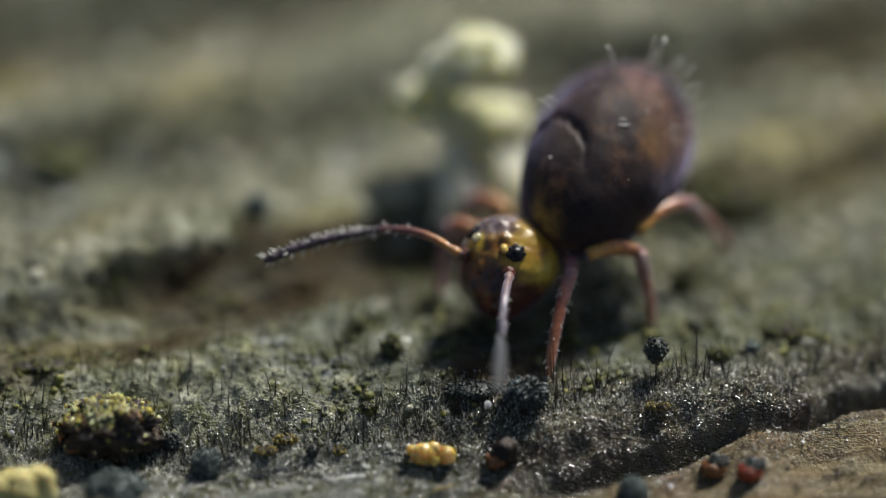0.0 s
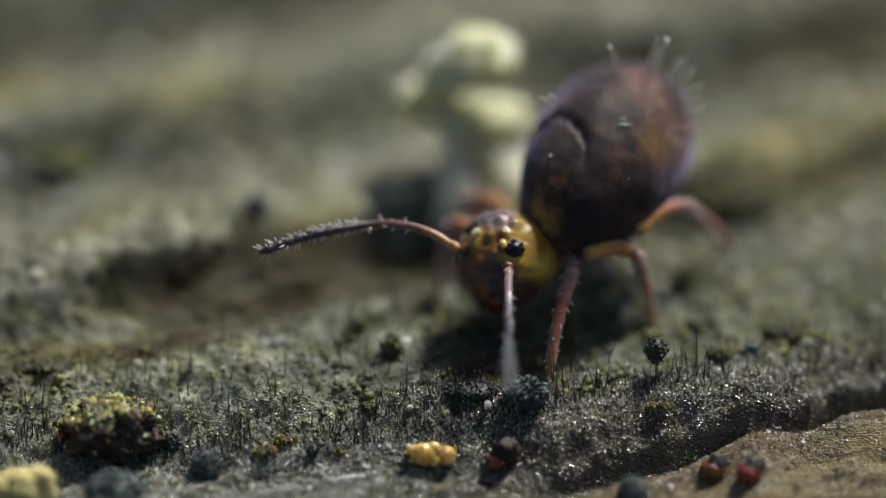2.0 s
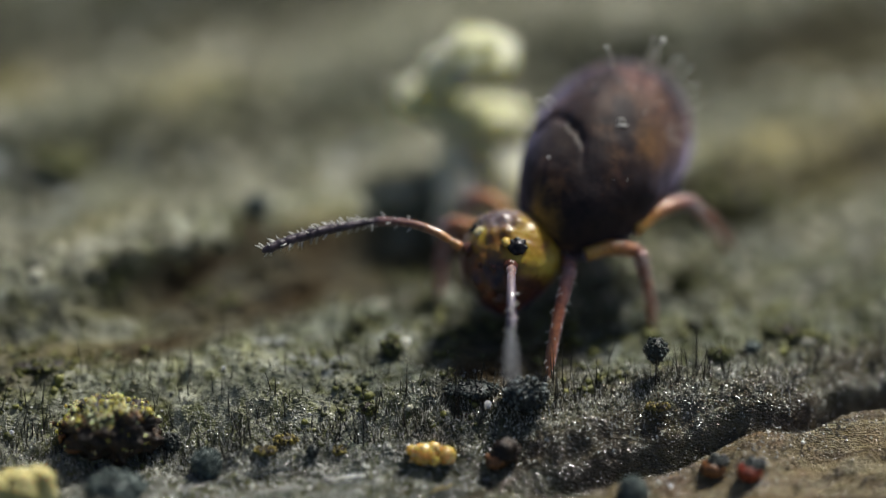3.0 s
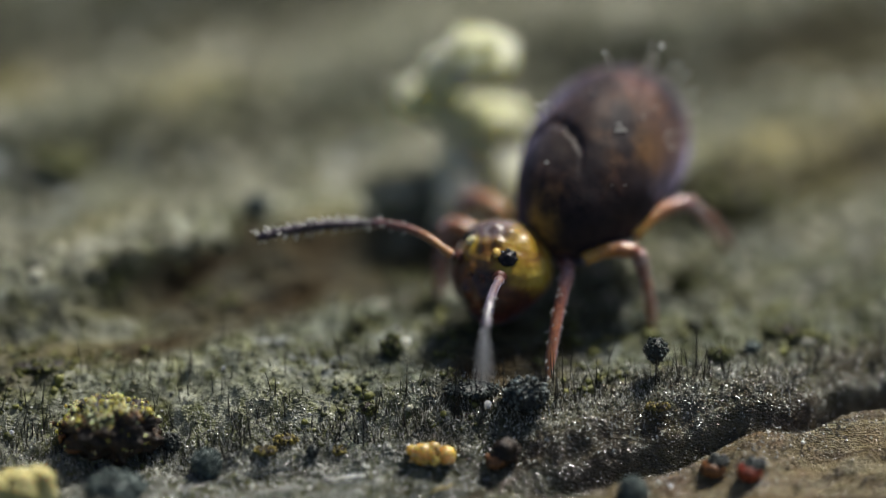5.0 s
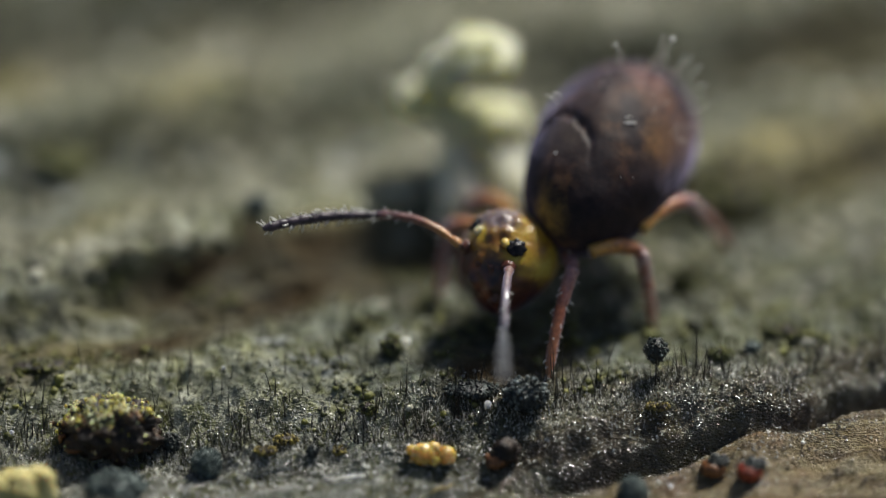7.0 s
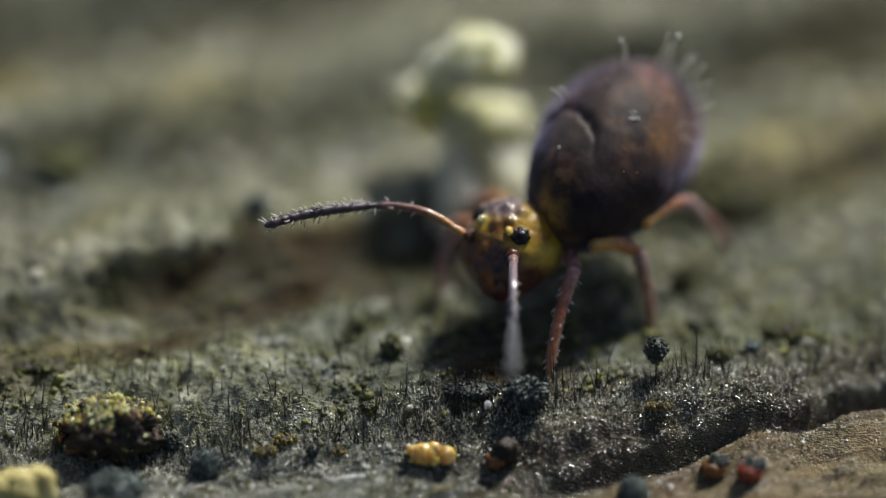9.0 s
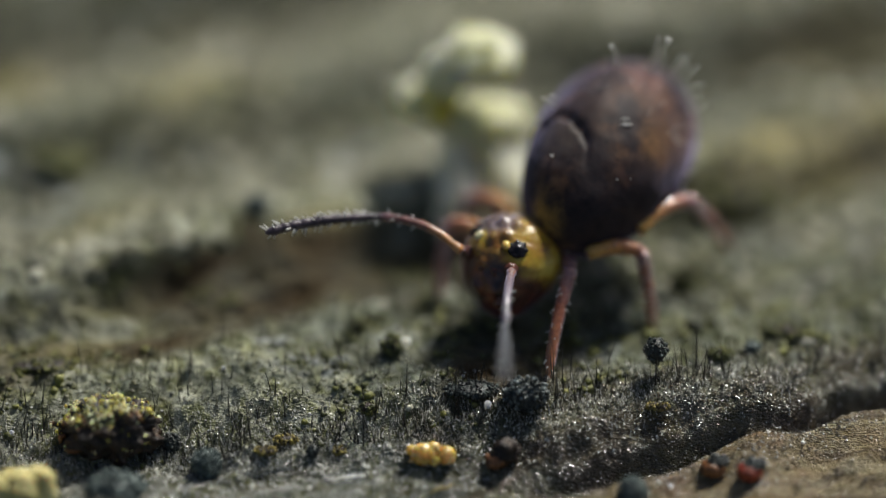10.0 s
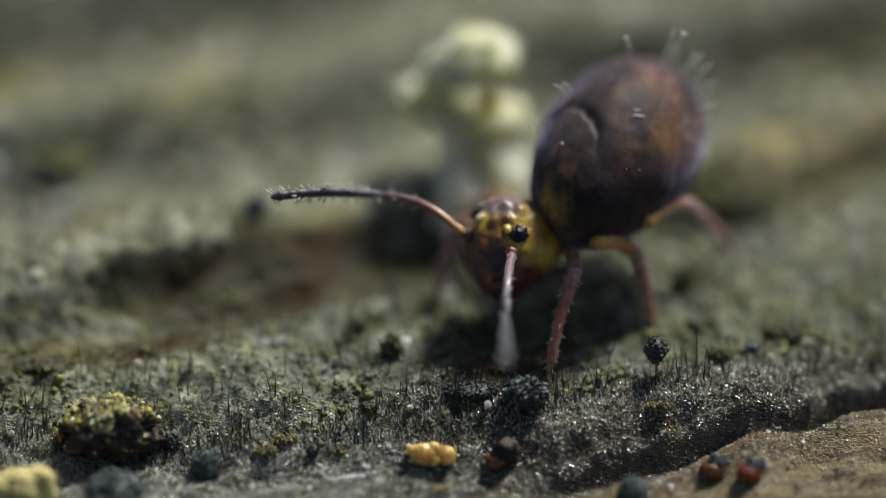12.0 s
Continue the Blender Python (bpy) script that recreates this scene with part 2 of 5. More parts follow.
GROUND = ground_material()
CUTICLE = abdomen_material()
AMBER = head_material()
THIGH = along("thigh_cuticle", [(0.0, (0.56, 0.34, 0.05)), (0.45, (0.50, 0.23, 0.045)), (0.85, (0.32, 0.12, 0.06)), (1.0, (0.27, 0.13, 0.11))], 0.35)
# pinkish grey at the knee, lightened for the sunlight that falls there
SHIN = along("shin_cuticle", [(0.0, (0.39, 0.24, 0.22)), (0.25, (0.32, 0.145, 0.11)), (0.45, (0.37, 0.13, 0.055)), (1.0, (0.46, 0.21, 0.085))], 0.6)
ANT_BASE = along("antenna_amber", [(0.0, (0.48, 0.25, 0.07)), (0.25, (0.44, 0.21, 0.05)), (0.55, (0.20, 0.075, 0.05)), (1.0, (0.085, 0.040, 0.055))], 0.505)
# front antenna: backlit sheen put into a greyer, pinkish colour
ANT_BASE_SHEEN = along("antenna_base_sheen", [(0.0, (0.28, 0.17, 0.14)), (0.25, (0.21, 0.15, 0.155)), (0.6, (0.17, 0.14, 0.18)), (1.0, (0.11, 0.105, 0.14))], 0.505)
ANT_TIP = mottled("antenna_dusky", [(0.34, (0.025, 0.018, 0.028)), (0.55, (0.060, 0.040, 0.055)), (0.75, (0.16, 0.13, 0.15))], 12, 70, 0.003, rough=0.4, sheen=0.3, tint=(0.85, 0.85, 1))
# its tip, greyed by the same painted sheen
ANT_TIP_SHEEN = mottled("antenna_tip_sheen", [(0.34, (0.028, 0.030, 0.036)), (0.55, (0.052, 0.058, 0.066)), (0.75, (0.10, 0.11, 0.115))], 12, 70, 0.003, rough=0.4, sheen=0.4, tint=(0.85, 0.85, 1))
PALE_HAIR = backlit(mottled("pale_bristle", [(0.3, (0.80, 0.79, 0.74)), (0.7, (0.92, 0.92, 0.88))], 20, 80, 0.001, rough=0.15, sub=0.5, sub_depth=0.03, sub_tint=(1, 1, 1), coat=0.5), 0.4)
EYE = mottled("eye_black", [(0.3, (0.004, 0.004, 0.006)), (0.7, (0.012, 0.011, 0.014))], 20, 90, 0.002, rough=0.24, gloss=0.25)
TUBERCLE = mottled("horn_yellow", [(0.3, (0.50, 0.33, 0.06)), (0.7, (0.72, 0.60, 0.22))], 12, 60, 0.002, rough=0.2, sub=0.4, sub_depth=0.04)
SOCKET = mottled("socket_brown", [(0.3, (0.04, 0.014, 0.012)), (0.7, (0.15, 0.05, 0.03))], 15, 60, 0.003, rough=0.3)
GLASSY = mottled("glassy_lens", [(0.3, (0.30, 0.26, 0.10)), (0.7, (0.55, 0.52, 0.32))], 12, 60, 0.002, rough=0.06, sub=0.3, sub_depth=0.04, coat=0.6)
DARK_HAIR = mottled("dark_bristle", [(0.3, (0.006, 0.006, 0.006)), (0.7, (0.022, 0.022, 0.018))], 3, 30, 0.001, island=0.8, rough=0.4)
GREY_HAIR = backlit(mottled("grey_fuzz", [(0.1, (0.05, 0.05, 0.035)), (0.5, (0.24, 0.235, 0.17)), (0.9, (0.62, 0.61, 0.52))], 3, 30, 0.001, island=0.8, rough=0.3), 0.5)
FROST = backlit(mottled("glassy_fuzz", [(0.1, (0.06, 0.058, 0.045)), (0.40, (0.26, 0.26, 0.22)), (0.60, (0.62, 0.62, 0.57)), (0.85, (0.90, 0.90, 0.87))], 3, 30, 0.001, island=0.85, rough=0.18, gloss=0.8), 0.5)
GREY_GRIT = mottled("grey_grit", [(0.1, (0.04, 0.038, 0.03)), (0.5, (0.17, 0.17, 0.145)), (0.9, (0.55, 0.56, 0.52))], 3, 60, 0.001, island=0.8, rough=0.16, gloss=0.9)
SPECK = mottled("pale_speck", [(0.1, (0.10, 0.09, 0.055)), (0.5, (0.42, 0.40, 0.30)), (0.9, (0.86, 0.85, 0.76))], 3, 30, 0.001, island=0.85, rough=0.2, gloss=0.8)
GRANULE = mottled("lichen_granule", [(0.1, (0.02, 0.022, 0.014)), (0.35, (0.10, 0.10, 0.05)), (0.6, (0.25, 0.24, 0.15)), (0.85, (0.55, 0.54, 0.42)), (1.0, (0.80, 0.79, 0.68))], 2.5, 60, 0.004, island=0.75, rough=0.38)
GLINT = mottled("wet_grit", [(0.1, (0.018, 0.012, 0.006)), (0.6, (0.065, 0.048, 0.025)), (1.0, (0.32, 0.28, 0.19))], 3, 60, 0.001, island=0.8, rough=0.15, gloss=1.0)
SOIL = mottled("dark_crumb", [(0.32, (0.008, 0.006, 0.005)), (0.5, (0.028, 0.018, 0.012)), (0.68, (0.09, 0.05, 0.025)), (0.82, (0.20, 0.11, 0.05))], 9, 50, 0.012, rough=0.4, gloss=0.45)
CRUST = mottled("yellow_crust", [(0.20, (0.12, 0.08, 0.015)), (0.30, (0.42, 0.35, 0.05)), (0.44, (0.70, 0.65, 0.15)), (0.60, (0.88, 0.86, 0.48))], 7, 60, 0.006, island=0.35, rough=0.2, sub=0.3, sub_depth=0.03, coat=0.4)
STRAW = mottled("straw_crumb", [(0.3, (0.36, 0.30, 0.09)), (0.5, (0.62, 0.55, 0.22)), (0.75, (0.78, 0.73, 0.42))], 5, 30, 0.015, rough=0.5, sub=0.2, sub_depth=0.06)
BEAD = mottled("amber_bead", [(0.3, (0.66, 0.36, 0.06)), (0.5, (0.80, 0.53, 0.14)), (0.75, (0.90, 0.74, 0.36))], 9, 40, 0.004, rough=0.2, coat=0.4, sub=0.85, sub_depth=0.10, sub_tint=(1, 0.6, 0.15))
BEAD_TOP = mottled("pale_bead_granule", [(0.2, (0.60, 0.42, 0.14)), (0.6, (0.80, 0.64, 0.30)), (1.0, (0.90, 0.80, 0.56))], 9, 40, 0.003, island=0.7, rough=0.3, sub=0.4, sub_depth=0.04, coat=0.3)
OLIVE = mottled("olive_tuft", [(0.2, (0.06, 0.046, 0.012)), (0.5, (0.20, 0.155, 0.03)), (0.8, (0.42, 0.35, 0.08)), (1.0, (0.58, 0.50, 0.16))], 8, 40, 0.006, island=0.6, rough=0.35)
SPORE = mottled("sooty_granule", [(0.2, (0.006, 0.008, 0.007)), (0.55, (0.022, 0.030, 0.027)), (0.85, (0.09, 0.115, 0.105)), (1.0, (0.3, 0.34, 0.33))], 12, 60, 0.006, island=0.6, rough=0.35)
SILVER = mottled("silvery_granule", [(0.2, (0.008, 0.010, 0.009)), (0.5, (0.04, 0.05, 0.048)), (0.8, (0.20, 0.24, 0.235)), (1.0, (0.60, 0.68, 0.67))], 12, 60, 0.006, island=0.75, rough=0.3)
TEAL = mottled("blue_grey_crumb", [(0.3, (0.03, 0.044, 0.042)), (0.55, (0.10, 0.135, 0.125)), (0.78, (0.23, 0.28, 0.26))], 9, 40, 0.012, rough=0.5)
RED = mottled("red_husk", [(0.3, (0.12, 0.02, 0.01)), (0.55, (0.36, 0.06, 0.022)), (0.78, (0.50, 0.17, 0.05))], 9, 50, 0.005, rough=0.3, sub=0.2, sub_depth=0.04)
RUST = mottled("rusty_husk", [(0.3, (0.08, 0.03, 0.012)), (0.55, (0.24, 0.10, 0.03)), (0.78, (0.42, 0.22, 0.07))], 9, 50, 0.005, rough=0.35)
MOSS = mottled("moss_green", [(0.2, (0.025, 0.030, 0.008)), (0.5, (0.075, 0.085, 0.018)), (0.8, (0.20, 0.20, 0.04)), (1.0, (0.34, 0.32, 0.08))], 8, 40, 0.008, island=0.6, rough=0.5)
FUNGUS = mottled("pale_fungus", [(0.28, (0.62, 0.63, 0.24)), (0.48, (0.84, 0.85, 0.50)), (0.72, (0.94, 0.95, 0.76))], 4, 25, 0.03, rough=0.3, sub=0.7, sub_depth=0.25, sub_tint=(1, 0.95, 0.6), coat=0.3)
FUNGUS_STALK = mottled("fungus_stalk", [(0.3, (0.70, 0.68, 0.42)), (0.55, (0.88, 0.86, 0.64)), (0.75, (0.94, 0.93, 0.80))], 4, 25, 0.01, rough=0.4, sub=1.0, sub_depth=0.45, sub_tint=(1, 0.95, 0.7))
MITE = mottled("mite_yellow", [(0.3, (0.70, 0.55, 0.02)), (0.7, (0.86, 0.78, 0.06))], 8, 40, 0.003, rough=0.3, sub=0.3, sub_depth=0.05)


# ---- mesh helpers ----
def part(name, bm, material, parent=None, label="", smooth=True):
    """Links a bmesh, drawn up in millimetres, as one mesh object."""
    me = bpy.data.meshes.new(name)
    bmesh.ops.scale(bm, vec=(MM, MM, MM), verts=bm.verts)
    bm.to_mesh(me)
    bm.free()
    return link(name, me, material, parent, label, smooth)


def link(name, me, material, parent=None, label="", smooth=True):
    for mt in material if isinstance(material, (list, tuple)) else (material,):
        me.materials.append(mt)
    if smooth:
        me.polygons.foreach_set("use_smooth", [True] * len(me.polygons))
    ob = new(name, me)
    if parent:
        ob.parent = parent
    return tagged(ob, label)


def sheet(name, verts, faces, material, parent=None, label="", smooth=True):
    """A mesh from arrays in millimetres."""
    me = bpy.data.meshes.new(name)
    me.from_pydata((np.asarray(verts) * MM).tolist(), [], np.asarray(faces).tolist())
    return link(name, me, material, parent, label, smooth)


def empty(name, at, label, category, group=""):
    ob = new(name)
    ob.location = Vector(at) * MM
    ob.empty_display_size = 0.0001
    return tagged(ob, label, category, group)


def tube(bm, pts, radii, seg=10, slot=0, ripple=0.0):
    """A closed round tube along points."""
    pts = [Vector(p) for p in pts]
    side, rings = None, []
    for i, p in enumerate(pts):
        d = (pts[min(i + 1, len(pts) - 1)] - pts[max(i - 1, 0)]).normalized()
        if side is None:
            side = d.orthogonal().normalized()
        side = (side - d * side.dot(d)).normalized()
        up = d.cross(side)
        ring = []
        for k in range(seg):
            a = 2 * math.pi * k / seg
            w = radii[i] * (1 + ripple * noise.noise(p * 60 + Vector((math.cos(a), math.sin(a), 0)) * 1.5))
            ring.append(bm.verts.new(p + (side * math.cos(a) + up * math.sin(a)) * w))
        rings.append(ring)
    for a, b in zip(rings, rings[1:]):
        for k in range(seg):
            bm.faces.new((a[k], a[(k + 1) % seg], b[(k + 1) % seg], b[k])).material_index = slot
    bm.faces.new(rings[0][::-1]).material_index = slot
    bm.faces.new(rings[-1]).material_index = slot


def blob(bm, at, size, rough=0.15, scale=8.0, sub=3, seed=0, turn=None):
    """An uneven lump: at its centre, with three half sizes."""
    made = bmesh.ops.create_icosphere(bm, subdivisions=sub, radius=1.0)["verts"]
    off = Vector((seed * 3.7, seed * 1.3, seed * 2.1))
    for v in made:
        n = v.co.normalized()
        k = 1 + rough * (noise.noise(n * scale * 0.25 + off) + 0.6 * noise.noise(n * scale * 0.7 + off) + 0.35 * noise.noise(n * scale * 2 + off))
        p = Vector((n.x * size[0], n.y * size[1], n.z * size[2])) * k
        v.co = (turn @ p if turn else p) + Vector(at)
    return made


def bowed(length, bulge, n, droop=0.0):
    return [(length * s, 0, bulge * math.sin(math.pi * s) - droop * max(0, s - 0.8) ** 2 * 25 * 0.2) for s in np.linspace(0, 1, n)]


ICO_V, ICO_F = None, None
tmp = bmesh.new()
bmesh.ops.create_icosphere(tmp, subdivisions=1, radius=1.0)
ICO_V = np.array([v.co[:] for v in tmp.verts])
ICO_F = np.array([[v.index for v in f.verts] for f in tmp.faces])
tmp.free()


def grains(at, size, rng, squash=0.75, uneven=0.14):
    """Many small uneven grains as arrays of vertices and faces."""
    n = len(at)
    q = rng.normal(size=(n, 3, 3))
    q, _ = np.linalg.qr(q)
    jit = 1 + uneven * rng.standard_normal((n, len(ICO_V), 1))
    v = np.einsum("nij,vj->nvi", q, ICO_V) * jit * np.asarray(size)[:, None, None]
    v[:, :, 2] *= squash
    v += np.asarray(at)[:, None, :]
    f = ICO_F[None] + (np.arange(n) * len(ICO_V))[:, None, None]
    return v.reshape(-1, 3), f.reshape(-1, 3)


def hairs(at, height, lean, width, rng, rings=4):
    """Many thin, bent, tapering bristles."""
    n = len(at)
    a = rng.uniform(0, 2 * math.pi, n)
    way = np.stack([np.cos(a), np.sin(a)], 1) * lean[:, None]
    curl = rng.normal(0, 0.16, (n, 2))
    vs = []
    for i in range(rings):
        s = i / (rings - 1)
        c = np.concatenate([at[:, :2] + height[:, None] * (way * s + curl * s * s * 0.6), (at[:, 2] + height * s)[:, None]], 1)
        w = width * (1 - 0.8 * s)
        for k in range(3):
            b = 2 * math.pi * k / 3
            vs.append(c + np.stack([np.cos(b) * w, np.sin(b) * w, 0 * w], 1))
    v = np.stack(vs, 1)
    f = []
    for i in range(rings - 1):
        for k in range(3):
            a0, a1 = i * 3 + k, i * 3 + (k + 1) % 3
            f += [(a0, a1, a1 + 3), (a0, a1 + 3, a0 + 3)]
    f.append(((rings - 1) * 3, (rings - 1) * 3 + 1, (rings - 1) * 3 + 2))
    f = np.array(f)[None] + (np.arange(n) * rings * 3)[:, None, None]
    return v.reshape(-1, 3), f.reshape(-1, 3)


# ---- the wood surface ----
TABLE = np.random.default_rng(11).uniform(-1, 1, (256, 256))


def vnoise(x, y, k=0):
    x, y = np.asarray(x, float) + k * 17.31, np.asarray(y, float) + k * 9.77
    i, j = np.floor(x).astype(int), np.floor(y).astype(int)
    u, v = x - i, y - j
    u, v = u * u * (3 - 2 * u), v * v * (3 - 2 * v)
    a, b = TABLE[i % 256, j % 256], TABLE[(i + 1) % 256, j % 256]
    c, d = TABLE[i % 256, (j + 1) % 256], TABLE[(i + 1) % 256, (j + 1) % 256]
    return (a * (1 - u) + b * u) * (1 - v) + (c * (1 - u) + d * u) * v


def step(a, b, x):
    t = np.clip((x - a) / (b - a), 0, 1)
    return t * t * (3 - 2 * t)


GRAIN_C, GRAIN_S = math.cos(radians(28)), math.sin(radians(28))


def fuzz_line(x):
    """Where the fuzzy field ends in front."""
    return -0.70 + 0.11 * (x + 0.26) + 0.035 * (x + 0.26) ** 2


def groove_line(x):
    """The upper edge of the bare wood below the groove."""
    return np.interp(x, (-3.0, 0.36, 0.67, 1.10, 1.39, 1.61, 1.92, 2.11, 2.45, 5.0), (-2.0, -1.07, -0.99, -0.89, -0.755, -0.685, -0.625, -0.51, -0.37, 0.30))


# patches on the wood: place, half sizes, strength
OCHRE_WOOD = (
    (-2.45, 2.36, 0.34, 0.46, 0.8), (-1.48, 2.09, 0.62, 0.4, 0.5), (2.06, 1.6, 0.75, 0.3, 1), (2.5, 1.9, 0.4, 0.3, 1), (1.63, 1.37, 0.28, 0.17, 0.8), (-2.03, 1, 0.53, 0.2, 1),
    (-0.72, 0.89, 0.34, 0.16, 0.6), (-2.12, -0.12, 0.34, 0.13, 0.9), (-1.85, 0.25, 0.37, 0.08, 0.4))
NEAR_GROWTH = (
    (1.3, 0.05, 0.5, 0.28, 0.42), (2.1, 0.25, 0.6, 0.35, 0.5), (-0.6, 0.0, 0.5, 0.2, 0.35),
    (-2.17, -0.21, 0.25, 0.08, 0.7), (-0.45, 0.14, 0.09, 0.1, 0.8), (-1.69, 0.4, 0.41, 0.15, 0.7), (1.65, -0.02, 0.19, 0.09, 0.7), (1.91, 0.19, 0.16, 0.09, 0.6), (1.34, 0.07, 0.12, 0.08, 0.6),
    (2.24, 0.46, 0.34, 0.15, 0.6), (2.26, 0.05, 0.37, 0.13, 0.7), (2.07, 0.22, 0.19, 0.09, 0.6), (1.06, -0.05, 0.12, 0.08, 0.6), (-2.28, 0.11, 0.22, 0.11, 0.5), (-1.43, -0, 0.19, 0.08, 0.4),
    (1.64, 0.44, 0.28, 0.1, 0.5), (-0.89, 0.02, 0.25, 0.08, 0.5), (-0.08, 0.24, 0.16, 0.09, 0.6))
FAR_GROWTH = (
    (-2.18, 1.62, 0.15, 0.16, 1), (1.81, 1.28, 0.37, 0.14, 1), (-1.1, 0.78, 0.11, 0.16, 0.8), (2.4, 3, 0.45, 0.4, 0.9), (-1.25, 2.03, 0.19, 0.17, 0.5), (-0.41, 2.13, 0.28, 0.18, 0.7),
    (1.42, 0.66, 0.19, 0.11, 0.5), (2.51, 1.33, 0.16, 0.11, 0.5), (1.97, 0.69, 0.47, 0.13, 0.5))
PALE_LICHEN = (
    (-2.25, 1.22, 0.4, 0.2, 0.8), (-2.43, 1.46, 0.19, 0.2, 1), (-0.6, 1.81, 0.37, 0.23, 0.6), (2.24, 1.01, 0.41, 0.26, 0.4), (-1.57, 1.66, 0.5, 0.17, 0.4), (-0.7, -0.22, 0.19, 0.15, 0.7),
    (-0.95, -0.07, 0.28, 0.1, 0.5), (-0.26, -0.03, 0.12, 0.11, 0.8), (2.12, 0.55, 0.34, 0.17, 0.25), (1.61, -0.36, 0.37, 0.08, 0.25), (0.55, 2.91, 0.62, 0.17, 0.3))
# mostly shade of crevices and ridge faces, painted into the wood
NEAR_SHADE_STAINS = (
    (-0.75, 0.52, 0.6, 0.22, 0.45),
    (2.18, -0.18, 0.41, 0.1, 0.4), (-1.91, 0.36, 0.41, 0.09, 0.9), (-1.44, 0.52, 0.47, 0.09, 0.9), (-0.97, 0.69, 0.28, 0.08, 0.7), (-1.15, 0.31, 0.44, 0.08, 0.9), (-0.59, 0.63, 0.47, 0.19, 0.65),
    (-0.2, 0.53, 0.28, 0.23, 0.7), (1.75, 0.99, 0.37, 0.1, 0.35), (-1.06, 0.73, 0.12, 0.1, 0.7))
# darker patches far back
FAR_DARK = (
    (1.65, 2.65, 0.55, 0.3, 0.55), (-0.3, 1.55, 0.4, 0.2, 0.3),
    (-0.72, 1.31, 0.37, 0.13, 0.35), (2.35, 2.95, 0.5, 0.45, 0.95), (1.75, 3.15, 0.55, 0.28, 0.7), (0.6, 3.1, 0.9, 0.35, 0.65), (-1.4, 3.05, 1.1, 0.32, 0.6), (1.45, 2.25, 0.25, 0.3, 0.5),
    (1.79, 1.27, 0.34, 0.11, 0.5), (-0.54, 2.1, 0.28, 0.14, 0.5), (-2.6, 2.9, 0.37, 0.23, 0.5))
# where the painted shade is lifted again
UNSHADED_WOOD = (
    (-2.06, 0.07, 0.59, 0.19, 0.9),)
PATCHES = {"ochre": OCHRE_WOOD, "moss": NEAR_GROWTH + FAR_GROWTH, "cool": PALE_LICHEN, "dark": NEAR_SHADE_STAINS + FAR_DARK, "unshaded": UNSHADED_WOOD}


def patches(x, y, kind):
    """How strongly a kind of growth, stain or painted shade covers the wood."""
    m = 0.0 * x
    for cx, cy, a, b, most in PATCHES[kind]:
        u, w = (x - cx) * 0.97 + (y - cy) * 0.24, -(x - cx) * 0.24 + (y - cy) * 0.97
        m = np.maximum(m, most * np.exp(-1.2 * ((u / a) ** 2 + (w / b) ** 2)))
    return np.clip(m * (0.85 + 0.5 * vnoise(x * 5, y * 5, 51)), 0, 1)


